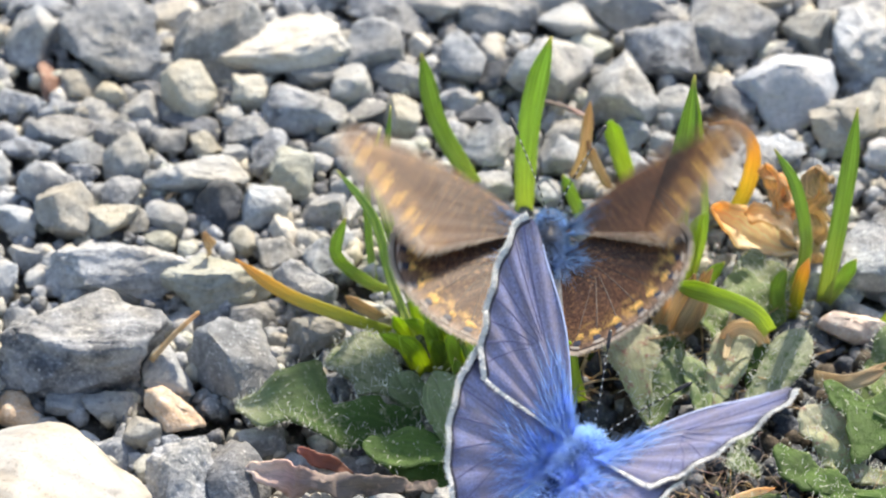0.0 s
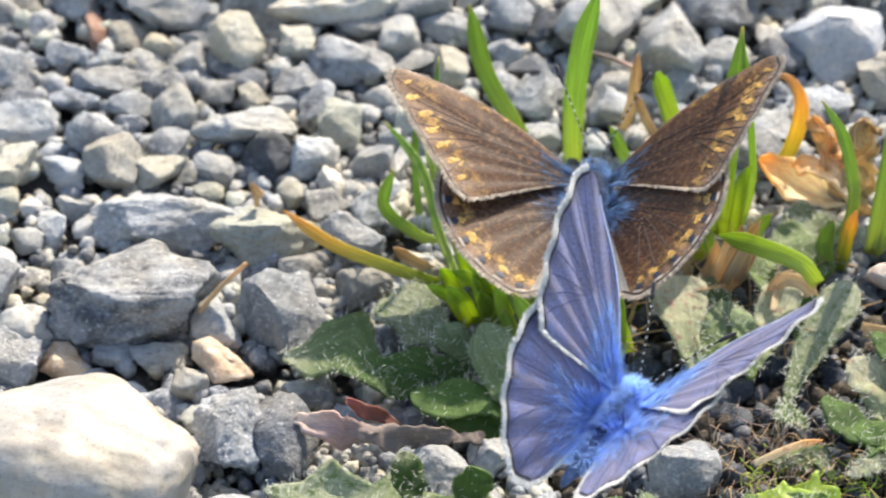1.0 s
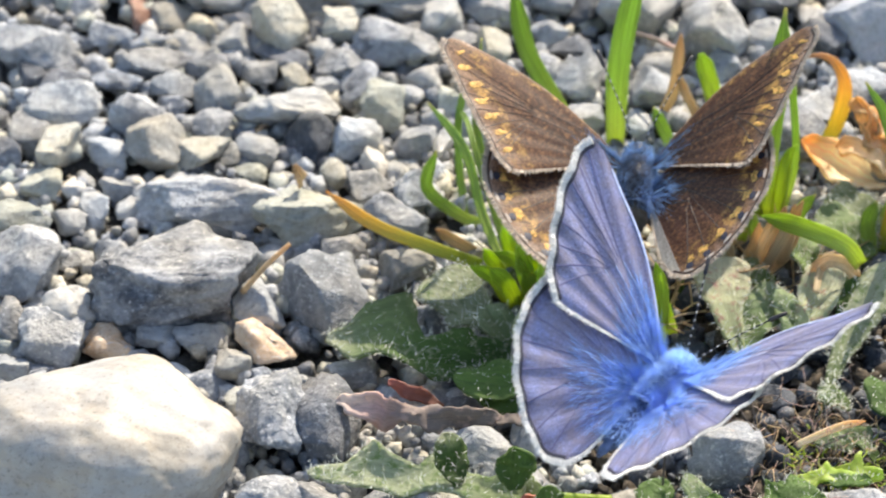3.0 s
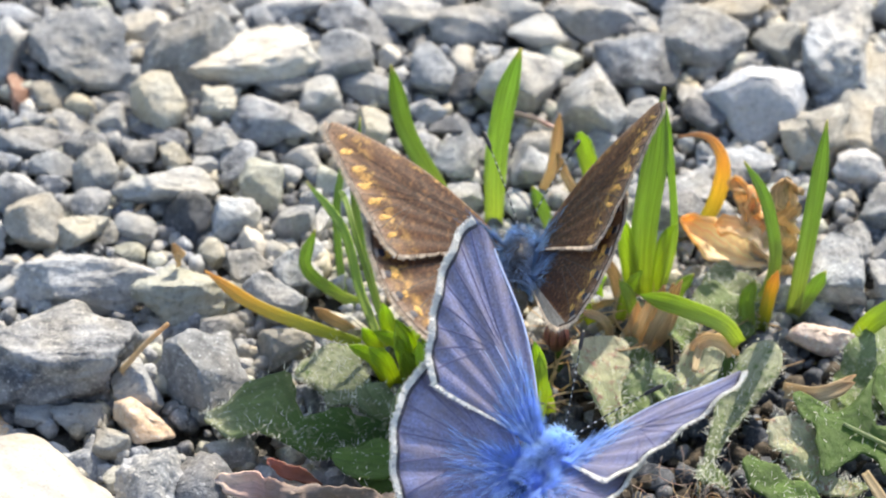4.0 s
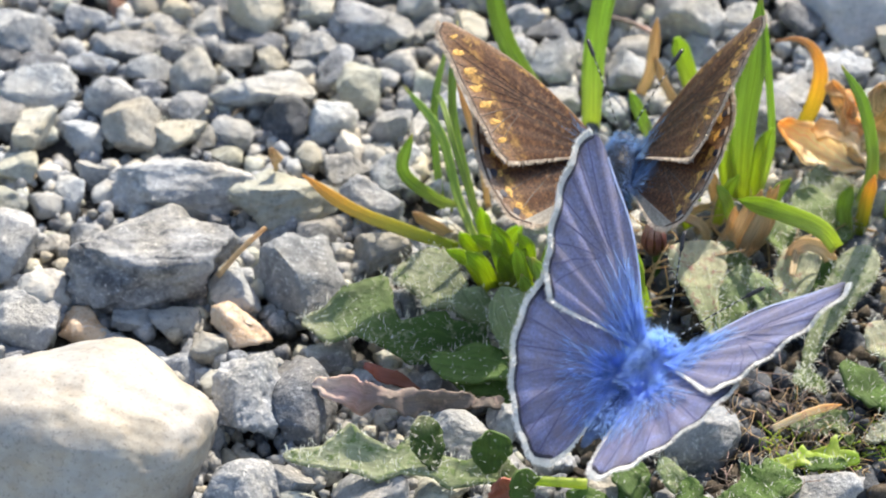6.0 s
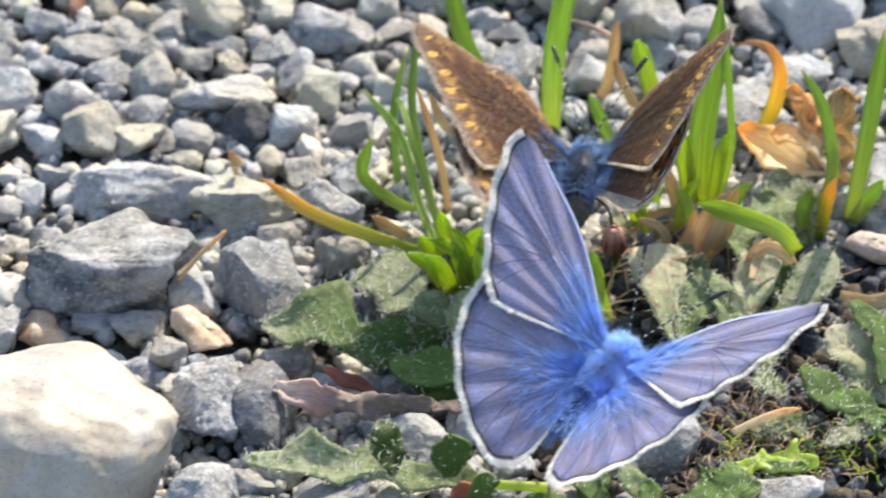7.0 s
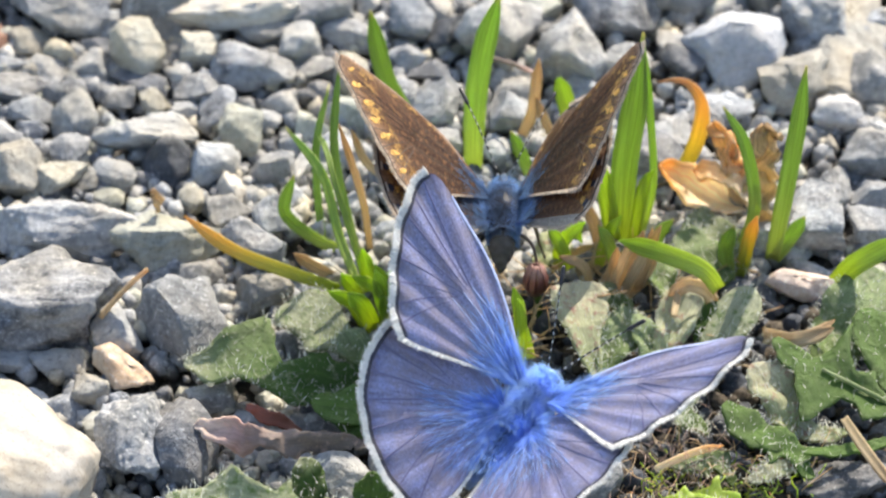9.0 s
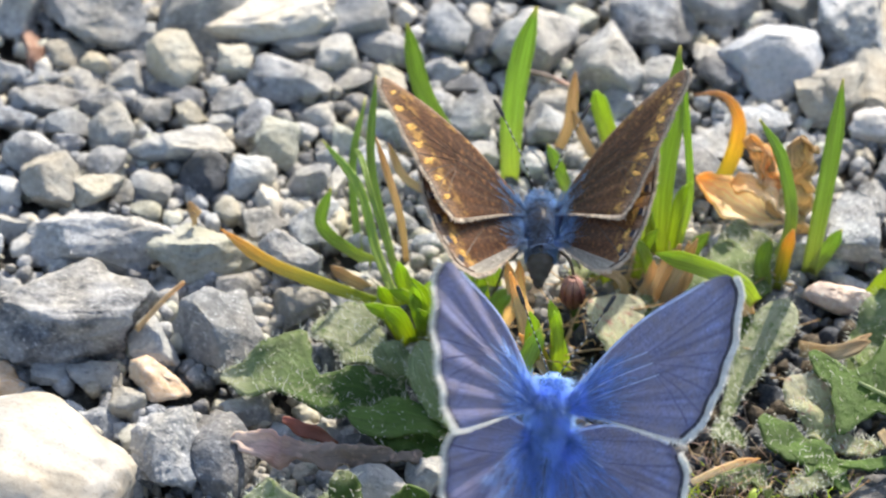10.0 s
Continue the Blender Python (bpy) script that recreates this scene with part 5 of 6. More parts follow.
leaf(weed_right, [(13.9, -37.2, 2.0), (17.6, -35.2, 2.4), (20.9, -33.1, 2.4)], 2.7, DEEP, hairs=240, jag=2.0, teeth=((0.6, 0, 1.2, 0.12), (0.85, 0, 1.2, 0.12)), facing=FLAT)
leaf(weed_right, [(10.6, -34.9, 1.0), (8.9, -34.6, 2.4), (8.1, -32.7, 2.8)], 2.0, DEEP, hairs=40, facing=FLAT)
leaf(weed_right, [(7.7, -35.5, 1.0), (6.0, -35.4, 2.0), (4.0, -35.2, 2.4)], 1.7, DEEP, hairs=40, facing=FLAT)
leaf(weed_right, [(13.5, -35.5, 1.0), (12.2, -34.0, 2.4), (11.0, -32.1, 2.8)], 1.7, HAIRY, hairs=100, facing=FLAT)
leaf(weed_right, [(15.9, -36.5, 1.6), (18.2, -34.6, 2.2), (21.4, -34.0, 2.4)], 2.6, DEEP, hairs=60, jag=1.6, teeth=((0.55, 0, 0.8, 0.1), (0.35, 1, 0.7, 0.1)), facing=FLAT)
leaf(weed_right, [(18.2, -32.4, 1.8), (20.3, -31.5, 2.2), (24.2, -31.7, 2.2)], 1.3, LIME, hairs=0, jag=1.6, teeth=((0.55, 0, 0.8, 0.1), (0.35, 1, 0.7, 0.1)), facing=FLAT)
leaf(weed_right, [(14.1, -36.3, 1.0), (13.4, -35.0, 2.0), (12.7, -33.8, 2.6)], 1.8, DEEP, hairs=40, jag=1.6, teeth=((0.55, 0, 0.8, 0.1), (0.35, 1, 0.7, 0.1)), facing=FLAT)
leaf(weed_right, [(8.3, -35.7, 1.0), (8.8, -34.1, 2.0), (9.5, -32.0, 2.6)], 2.2, DEEP, hairs=40, jag=1.6, teeth=((0.55, 0, 0.8, 0.1), (0.35, 1, 0.7, 0.1)), facing=FLAT)
leaf(weed_right, [(30.9, -28.8, 2.0), (29.3, -26.4, 2.6), (26.5, -24.7, 3.0)], 2.2, DEEP, hairs=90, jag=1.6, teeth=((0.55, 0, 0.8, 0.1), (0.35, 1, 0.7, 0.1)), facing=FLAT)
leaf(weed_right, [(25.1, -28.8, 1.4), (23.7, -27.0, 2.0), (20.6, -27.8, 2.2)], 1.7, HAIRY, hairs=120, jag=1.6, teeth=((0.55, 0, 0.8, 0.1), (0.35, 1, 0.7, 0.1)), facing=FLAT)
leaf(weed_right, [(21.6, -31.2, 1.4), (22.8, -30.6, 2.0), (25.5, -31.3, 2.0)], 1.4, LIME, hairs=20, jag=1.6, teeth=((0.55, 0, 0.8, 0.1), (0.35, 1, 0.7, 0.1)), facing=FLAT)
leaf(weed_right, [(26.8, -2.3, 1.5), (24.5, -1.8, 2.0), (22.0, -0.5, 2.2)], 3.0, FELTED, hairs=260, wave=0.2, facing=FLAT)
leaf(weed_right, [(27.0, -4.6, 1.4), (25.3, -4.4, 1.9), (23.2, -4.6, 2.0)], 2.2, FELTED, hairs=200, wave=0.2, facing=FLAT)
leaf(weed_right, [(21.4, -6.5, 1.4), (20.6, -5.1, 1.9), (19.3, -4.3, 2.0)], 2.0, FELTED, hairs=160, wave=0.2, facing=FLAT)
tuft_centre = plant("grass_tuft", "short bright green grass blades with brown dry bits", "grass", "grass tufts")
blade(tuft_centre, [(2.9, -2.6, 0.5), (1.6, -2.6, 5.7), (0.3, -2.6, 9.3)], 1.36, LIME)
blade(tuft_centre, [(3.6, -2.9, 0.5), (2.7, -2.9, 4.2), (2.1, -2.9, 7.4)], 0.98, LIME)
blade(tuft_centre, [(4.8, -5.1, 0.5), (4.3, -5.1, 3.7), (2.9, -5.1, 5.4)], 1.58, GRASS)
blade(tuft_centre, [(5.4, -17.3, 0.5), (3.5, -17.3, 5.1), (1.6, -17.3, 9.3)], 1.36, GRASS)
blade(tuft_centre, [(5.8, -17.6, 0.5), (7.1, -17.6, 4.5), (8.3, -17.6, 8.0)], 1.21, GRASS)
blade(tuft_centre, [(9.4, -13.0, 0.5), (9.5, -13.0, 3.6), (9.0, -13.0, 6.5)], 0.90, LIME)
blade(tuft_centre, [(10.3, -14.2, 0.5), (9.8, -14.2, 2.8), (9.6, -14.2, 4.2)], 0.83, LIME)
blade(tuft_centre, [(-0.9, -10.5, 0.5), (0.0, -10.5, 3.1), (-1.3, -10.5, 6.5)], 1.05, LIME)
blade(tuft_centre, [(1.0, -10.8, 0.5), (1.3, -10.8, 3.9), (0.6, -10.8, 5.8)], 1.13, LIME)
blade(tuft_centre, [(2.3, -10.1, 0.5), (3.3, -10.1, 3.9), (4.4, -10.1, 5.6)], 1.13, GRASS)
blade(tuft_centre, [(4.6, -10.1, 0.5), (5.0, -10.1, 3.4), (6.3, -10.1, 5.1)], 1.28, GRASS)
blade(tuft_centre, [(7.1, -15.1, 0.5), (7.7, -15.1, 5.1), (7.5, -15.1, 7.3)], 1.13, LIME)
blade(tuft_centre, [(-0.1, -8.9, 0.5), (-1.3, -8.9, 2.8), (-3.0, -8.9, 3.9)], 0.90, LIME)
blade(tuft_centre, [(7.5, -12.6, 0.5), (6.8, -12.6, 5.1), (6.0, -12.6, 9.0)], 0.83, RUSTY, label='brown withered blade')
blade(tuft_centre, [(8.8, -15.1, 0.5), (8.1, -15.1, 2.8), (6.7, -15.1, 5.1)], 0.75, RUSTY, label='brown withered blade')
blade(tuft_centre, [(6.7, -12.0, 0.5), (5.4, -12.0, 2.2), (4.6, -12.0, 4.5)], 0.75, RUSTY, label='brown withered blade')
blade(tuft_middle, [(16.5, -8.3, 0.5), (17.9, -8.3, 3.9), (18.7, -8.3, 7.9)], 1.13, STRAW, label='dry tan grass blade')
blade(tuft_middle, [(13.6, -5.0, 0.5), (15.7, -5.0, 2.0), (18.0, -5.0, 2.7)], 0.68, STRAW, label='dry tan grass blade')
blade(tuft_middle, [(15.2, -7.6, 0.5), (16.5, -7.6, 3.4), (16.8, -7.6, 5.6)], 0.90, STRAW, label='dry tan grass blade')
blade(tuft_middle, [(17.3, -7.6, 0.5), (19.0, -7.6, 3.4), (19.6, -7.6, 5.6)], 0.98, STRAW, label='dry tan grass blade')
blade(tuft_middle, [(11.9, -4.5, 0.5), (13.5, -4.5, 2.2), (15.2, -4.5, 3.1)], 0.53, STRAW, label='dry tan grass blade')
leaf(weed_left, [(3.3, -23.8, 2.0), (0.6, -19.5, 4.0), (-0.4, -16.9, 6.0)], 4.1, HAIRY, hairs=160, tip=0.4, facing=FLAT)
bud(10.7, -9.4, 4.0, 0.85, 2.7)
tangle("dry_moss", "matted pale dry moss and stalks between weeds", "moss", 16.4, 31.1, -31.5, -23.7, 120, 2.6, 0.05, STRAW, 31, top=1.6)
tangle("dry_moss", "thin pinkish dry strands between weeds", "moss", 15.1, 25.0, -34.8, -21.5, 130, 3.0, 0.05, PURPLISH, 32)
tangle("green_moss", "small bright green moss patches on the soil", "moss", 18.9, 31.1, -31.5, -25.5, 130, 1.4, 0.09, LIME, 33, top=1.6)
tangle("dry_grass_litter", "dry tan grass litter under the weeds", "litter", 6.7, 25.9, -15.0, -3.0, 90, 4.2, 0.10, STRAW, 34, top=2.4)
leaf(weed_left, [(-0.2, -35.6, 1.0), (-0.6, -34.8, 2.0), (-0.8, -34.6, 3.0)], 2.1, REDDISH, hairs=0, facing=FLAT)
# deep green chosen here to stand for the butterflies' shadow on the leaves
leaf(weed_left, [(1.9, -24.6, 1.0), (-1.4, -22.7, 2.0), (-4.8, -21.3, 3.0)], 4.7, DEEP, hairs=120, lobes=2, depth=0.3, facing=FLAT)
leaf(weed_left, [(-0.2, -17.1, 2.0), (-2.3, -16.3, 3.0), (-3.5, -14.9, 4.0)], 3.0, HAIRY, hairs=90, facing=FLAT)
blade(tuft_middle, [(12.3, -5.5, 2.0), (12.9, -5.5, 4.6), (14.4, -5.5, 6.3)], 0.98, LIME)
blade(tuft_middle, [(13.4, -5.9, 2.0), (12.5, -5.9, 4.6), (11.7, -5.9, 6.2)], 0.90, LIME)
blade(tuft_middle, [(15.5, -5.5, 2.0), (16.1, -5.5, 4.9), (17.1, -5.5, 6.9)], 0.83, LIME)
blade(tuft_middle, [(16.8, -6.2, 2.0), (16.2, -6.2, 4.9), (15.4, -6.2, 6.6)], 0.83, GRASS)
blade(tuft_middle, [(19.3, -5.5, 2.0), (19.9, -5.5, 4.9), (21.0, -5.5, 6.6)], 0.90, GRASS)
blade(tuft_middle, [(17.2, -8.7, 2.0), (18.6, -8.7, 5.4), (20.0, -8.7, 8.8)], 0.83, STRAW, label='dry tan grass blade')
blade(tuft_middle, [(16.3, -8.4, 2.0), (17.5, -8.4, 5.7), (18.6, -8.4, 7.7)], 0.68, STRAW, label='dry tan grass blade')
blade(tuft_middle, [(14.8, -7.4, 2.0), (14.2, -7.4, 3.7), (12.5, -7.4, 4.6)], 0.68, STRAW, label='dry tan grass blade')
blade(tuft_middle, [(18.4, -8.1, 2.0), (19.2, -8.1, 5.4), (19.4, -8.1, 8.0)], 0.75, STRAW, label='dry tan grass blade')
blade(tuft_centre, [(-0.2, -10.5, 0.5), (-0.8, -11.0, 3.2), (-1.2, -11.5, 5.7)], 0.90, LIME)
blade(tuft_centre, [(-0.6, -11.1, 0.5), (0.5, -11.6, 3.5), (1.1, -12.1, 5.4)], 1.51, LIME)
blade(tuft_centre, [(-1.4, -11.1, 0.5), (-2.2, -11.6, 3.2), (-3.3, -12.1, 5.1)], 1.36, LIME)
blade(tuft_centre, [(0.2, -11.1, 0.5), (-0.2, -11.6, 2.7), (-0.8, -12.1, 4.8)], 1.28, LIME)
blade(tuft_centre, [(-2.1, -10.5, 0.5), (-3.1, -11.0, 3.2), (-4.8, -11.5, 4.8)], 0.98, LIME)
blade(tuft_centre, [(3.4, -0.4, 0.5), (1.6, -1.0, 4.3), (-0.1, -1.4, 8.6)], 1.3, LIME)
blade(tuft_centre, [(4.6, -0.9, 0.5), (3.6, -1.5, 3.6), (2.3, -1.9, 7.3)], 1.2, GRASS)
blade(tuft_centre, [(0.6, -10.4, 0.5), (-0.5, -11.0, 3.6), (-1.3, -11.4, 6.8)], 1.1, LIME)
blade(tuft_centre, [(3.3, -5.4, 0.5), (2.9, -6.0, 3.0), (2.1, -6.4, 6.2)], 1.0, GRASS)
blade(tuft_centre, [(5.4, -12.4, 0.5), (3.3, -13.0, 2.5), (1.2, -13.4, 5.8)], 1.2, GRASS)
blade(tuft_centre, [(6.7, -16.4, 0.5), (5.0, -17.0, 1.6), (3.1, -17.4, 5.4)], 1.3, GRASS)
blade(tuft_centre, [(6.3, -16.4, 0.5), (7.1, -17.0, 3.9), (8.5, -17.4, 7.1)], 1.2, GRASS)
blade(tuft_centre, [(9.4, -15.4, 0.7), (9.6, -16.0, 4.7), (9.3, -16.4, 8.5)], 0.8, LIME)
blade(tuft_centre, [(4.2, -9.4, 1.0), (3.9, -10.0, 4.9), (3.3, -10.4, 7.6)], 1.0, LIME)
blade(tuft_centre, [(5.5, -9.4, 0.5), (6.3, -10.0, 3.8), (5.8, -10.4, 8.1)], 0.9, RUSTY, label='brown withered blade')
blade(tuft_centre, [(7.8, -8.4, 0.5), (6.9, -9.0, 2.9), (6.7, -9.4, 7.2)], 0.8, RUSTY, label='brown withered blade')
blade(tuft_centre, [(2.1, -12.4, 0.5), (1.0, -13.0, 3.1), (0.4, -13.4, 6.9)], 1.0, LIME)
blade(tuft_centre, [(8.8, -14.4, 0.5), (8.4, -15.0, 2.7), (7.5, -15.4, 5.3)], 0.9, YELLOWING, label='yellowing grass blade')
blade(tuft_centre, [(2.9, -14.4, 0.5), (1.6, -15.0, 2.7), (0.8, -15.4, 5.9)], 1.0, GRASS)

# ---------------------------------------------------------------- butterflies
blue, blue_wings = butterfly("blue butterfly with white-fringed violet-blue wings, at rest on weeds", 1.0, BLUE_WING, BLUE_UNDER, VEIN_BLUE, FRINGE_WHITE, BLUE_SKIN, BLUE_FUR, (0, 0), 3, True)
brown, brown_wings = butterfly("brown butterfly with orange-spotted wings and bluish body, perched on a bud", 0.95, BROWN_WING, BROWN_UNDER, VEIN_BROWN, FRINGE_BUFF, DUSK_SKIN, DUSK_FUR, (7, 8), 4, False)


# ---------------------------------------------------------------- the gravel
ground()
white_boulder = boulder()
tagged(white_boulder, "large smooth cream-white limestone lying among gravel", "stone")
stone("be", 33.6, 20.7, 0.3, 11.5, 16.0, 3.4, 10, name="sandstone_slab", label="flat beige sandstone slab half buried", rough=0.12)
stone("lg", -25.8, 25.7, 1.5, 9.1, 7.0, 5.0, -10)
stone("lg", -31.8, 26.6, 1.3, 4.5, 5.9, 4.2, -0)
stone("rb", -30.4, 22.3, 0.6, 2.2, 4.9, 2.1, -0)
stone("mg", -17.5, 25.4, 1.7, 6.7, 8.1, 5.8, -20)
stone("wh", -21.1, 29.6, 0.7, 4.5, 3.2, 2.3, -0)
stone("wh", -12.5, 24.8, 1.4, 10.5, 6.5, 4.7, 12)
stone("wg", -21.9, 23.3, 0.7, 3.8, 3.2, 2.3, 25)
stone("cr", -19.6, 20.1, 1.2, 4.7, 5.4, 3.9, -20)
stone("cr", -25.7, 20.8, 0.6, 2.7, 2.6, 1.9, -0)
stone("lg", -29.4, 19.2, 0.4, 4.0, 2.1, 1.5, -0)
stone("lg", -32.5, 19.7, 0.6, 3.8, 2.8, 2.0, -0)
stone("lg", -23.3, 18.9, 0.7, 3.3, 3.3, 2.4, -20)
stone("cr", -14.8, 20.4, 0.9, 3.3, 4.0, 2.9, -20)
stone("wg", -16.5, 18.1, 0.5, 2.3, 2.5, 1.8, -0)
stone("bg", -10.7, 18.0, 1.0, 6.9, 4.6, 3.3, -15)
stone("mg", -29.3, 16.2, 0.7, 6.0, 3.2, 2.3, -5)
stone("dg", -19.4, 16.8, 0.5, 5.1, 2.4, 1.7, -20)
stone("bg", -25.0, 15.6, 0.7, 3.8, 3.3, 2.4, -20)
stone("bg", -32.5, 14.0, 0.7, 3.3, 3.2, 2.3, -0)
stone("wg", -27.5, 13.6, 0.6, 4.0, 2.8, 2.0, -0)
stone("lg", -30.2, 9.9, 1.2, 4.9, 5.4, 3.9, -0)
stone("wg", -24.2, 12.1, 1.0, 4.0, 4.9, 3.5, -20)
stone("mg", -21.1, 15.1, 0.6, 2.8, 2.8, 2.0, -0)
stone("cr", -18.2, 14.9, 0.5, 2.8, 2.3, 1.6, -0)
stone("wg", -18.8, 10.8, 1.0, 8.7, 4.4, 3.2, 4)
stone("wg", -15.6, 13.7, 0.4, 2.8, 1.7, 1.2, -5)
stone("mg", -15.0, 16.0, 0.7, 3.8, 3.2, 2.3, -0)
stone("bg", -13.4, 13.6, 0.8, 2.8, 4.3, 2.6, -0)
stone("gr", -11.5, 11.4, 1.0, 3.5, 5.0, 3.3, -10)
stone("dk", -17.2, 7.1, 1.1, 3.8, 5.3, 3.6, -0)
stone("wg", -13.6, 6.9, 0.9, 3.9, 4.2, 3.0, -10)
stone("bg", -27.5, 11.6, 0.5, 2.7, 2.3, 1.6, -0)
stone("lg", -24.6, 8.7, 0.8, 2.8, 3.9, 2.6, -30)
stone("be", -28.8, 6.3, 1.2, 5.0, 5.5, 4.0, 20)
stone("cr", -25.4, 5.3, 0.7, 4.7, 3.1, 2.3, -0)
stone("be", -23.2, 5.7, 0.5, 2.1, 2.5, 1.8, -0)
stone("wg", -21.1, 6.3, 0.6, 3.8, 2.8, 2.0, -45)
stone("wg", -32.5, 6.0, 0.6, 4.0, 2.8, 2.0, -20)
stone("cr", -15.3, 3.4, 0.6, 2.2, 2.8, 2.0, -0)
stone("wh", -12.4, 4.3, 0.7, 2.6, 3.2, 2.3, -0)
stone("mg", -12.4, 1.7, 0.7, 3.8, 3.2, 2.3, -0)
stone("lg", -24.4, -0.5, 1.3, 12.5, 5.8, 4.2, -4)
stone("gr", -16.9, -2.1, 1.3, 8.9, 5.8, 4.2, -4)
stone("wh", -30.6, -0.4, 0.5, 2.3, 2.5, 1.8, -0)
stone("lg", -28.4, -1.1, 0.6, 4.0, 2.8, 2.0, -0)
stone("bg", -26.9, -9.7, 2.0, 13.6, 9.3, 6.7, 6)
stone("mg", -15.7, -11.5, 1.7, 7.2, 8.1, 5.8, -0)
stone("mg", -14.5, -5.3, 0.7, 3.8, 3.3, 2.4, -15)
stone("lg", -10.5, -2.2, 0.9, 5.0, 4.3, 3.1, -0)
stone("be", -9.6, -7.8, 1.0, 4.5, 4.4, 3.2, -0)
stone("wg", -20.6, -12.2, 1.0, 4.1, 4.7, 3.4, -0)
stone("or", -20.1, -16.0, 1.0, 5.3, 4.5, 3.3, -25)
stone("wg", -24.9, -14.8, 0.6, 4.5, 2.8, 2.0, -5)
stone("wg", -28.1, -14.5, 0.5, 3.6, 2.3, 1.6, -0)
stone("be", -22.6, -17.9, 0.7, 3.2, 3.3, 2.4, -30)
stone("or", -31.8, -15.8, 0.6, 3.8, 2.6, 1.9, -10)
stone("wh", -33.0, -11.4, 0.5, 1.9, 3.3, 1.8, -0)
stone("lg", -5.5, 24.7, 1.2, 5.1, 5.7, 4.1, -35)
stone("lg", -2.9, 22.4, 0.6, 6.2, 2.8, 2.0, -18)
stone("wh", -1.8, 26.5, 0.5, 2.0, 2.3, 1.6, -0)
stone("bg", -4.2, 29.8, 0.8, 7.1, 3.8, 2.7, -20)
stone("wg", -7.2, 21.3, 1.0, 3.6, 4.4, 3.2, -0)
stone("mg", -9.9, 22.8, 0.8, 4.9, 3.8, 2.7, -10)
stone("gg", 1.5, 24.2, 1.0, 3.6, 6.0, 3.5, -0)
stone("wh", 3.6, 25.3, 0.7, 2.3, 3.9, 2.2, -0)
stone("lg", 4.4, 29.4, 0.9, 6.5, 4.3, 3.1, -0)
stone("lg", 8.3, 23.1, 1.7, 6.2, 8.1, 5.8, -20)
stone("wg", 9.8, 28.7, 0.9, 6.2, 4.3, 3.1, -25)
stone("dk", 4.2, 22.4, 0.8, 3.2, 3.9, 2.8, -0)
stone("lg", -5.9, 18.5, 0.5, 4.5, 2.3, 1.6, -0)
stone("cr", -3.3, 18.0, 0.9, 3.2, 5.0, 3.0, -0)
stone("lg", 1.1, 19.7, 0.6, 3.2, 2.8, 2.0, -0)
stone("lg", 3.2, 13.6, 1.1, 4.5, 5.0, 3.6, -0)
stone("dg", 2.8, 18.2, 0.5, 3.6, 2.3, 1.6, -0)
stone("lg", 3.6, 9.7, 0.7, 3.6, 3.3, 2.4, -0)
stone("wg", 6.3, 14.6, 0.7, 2.8, 3.3, 2.4, -0)
stone("lg", 9.3, 13.1, 1.0, 4.1, 4.4, 3.2, -0)
stone("wg", 7.9, 8.9, 0.6, 2.3, 2.7, 1.9, -0)
stone("lg", -9.8, 12.6, 0.5, 2.8, 2.3, 1.6, -0)
stone("lg", -9.3, 7.0, 0.8, 3.6, 3.9, 2.8, -0)
stone("wh", -7.1, 6.7, 0.5, 1.9, 3.3, 1.8, -0)
stone("lg", -8.9, 1.3, 1.0, 3.8, 4.4, 3.2, -0)
stone("lg", 13.8, 30.4, 0.9, 7.3, 4.3, 3.1, -5)
stone("lg", 13.9, 20.1, 1.7, 6.2, 7.8, 5.6, -10)
stone("bg", 17.4, 24.6, 1.3, 7.1, 6.0, 4.4, -0)
stone("lg", 22.1, 27.5, 1.4, 7.1, 6.5, 4.7, -20)
stone("wg", 17.6, 18.9, 0.7, 4.5, 3.3, 2.4, -0)
stone("wh", 21.5, 20.8, 0.7, 2.4, 4.2, 2.3, -0)
stone("dg", 22.4, 18.8, 0.8, 3.6, 3.8, 2.7, -0)
stone("wb", 26.1, 19.9, 1.6, 8.2, 7.3, 5.2, -15)
stone("be", 28.7, 27.3, 1.3, 5.3, 6.0, 4.4, -0)
stone("lg", 32.8, 25.9, 1.6, 5.6, 10.0, 5.3, -0)
stone("be", 31.4, 16.4, 1.2, 5.8, 5.4, 3.9, -0)
stone("lg", 25.3, 13.3, 0.7, 5.0, 3.3, 2.4, -0)
stone("lg", 14.1, 15.6, 0.7, 3.6, 3.3, 2.4, -0)
stone("wg", 17.1, 14.4, 0.6, 2.8, 2.8, 2.0, -0)
stone("lg", 14.9, 11.4, 0.7, 3.2, 3.3, 2.4, -0)
stone("wb", 34.0, 13.1, 0.8, 4.2, 3.9, 2.8, 10)
stone("lg", 36.0, 8.5, 1.2, 5.8, 5.4, 3.9, 20)
stone("mg", 33.7, 4.4, 0.8, 2.8, 4.9, 2.6, -0)
stone("lg", 36.5, 3.7, 0.8, 4.0, 3.9, 2.8, 15)
stone("lg", 32.3, 0.2, 1.4, 5.0, 6.5, 4.7, -10)
stone("lg", 36.5, -0.2, 1.0, 4.2, 4.4, 3.2, -0)
stone("gg", 36.9, 16.8, 1.1, 4.5, 5.0, 3.6, -0)
stone("be", 30.6, 16.1, 1.2, 5.3, 5.4, 3.9, -0)
stone("lg", 24.2, 12.3, 0.7, 4.9, 3.3, 2.4, -0)
stone("lg", 21.4, 10.4, 0.8, 4.5, 3.8, 2.7, -0)
stone("dg", 20.4, 7.4, 1.0, 4.9, 4.6, 3.3, -0)
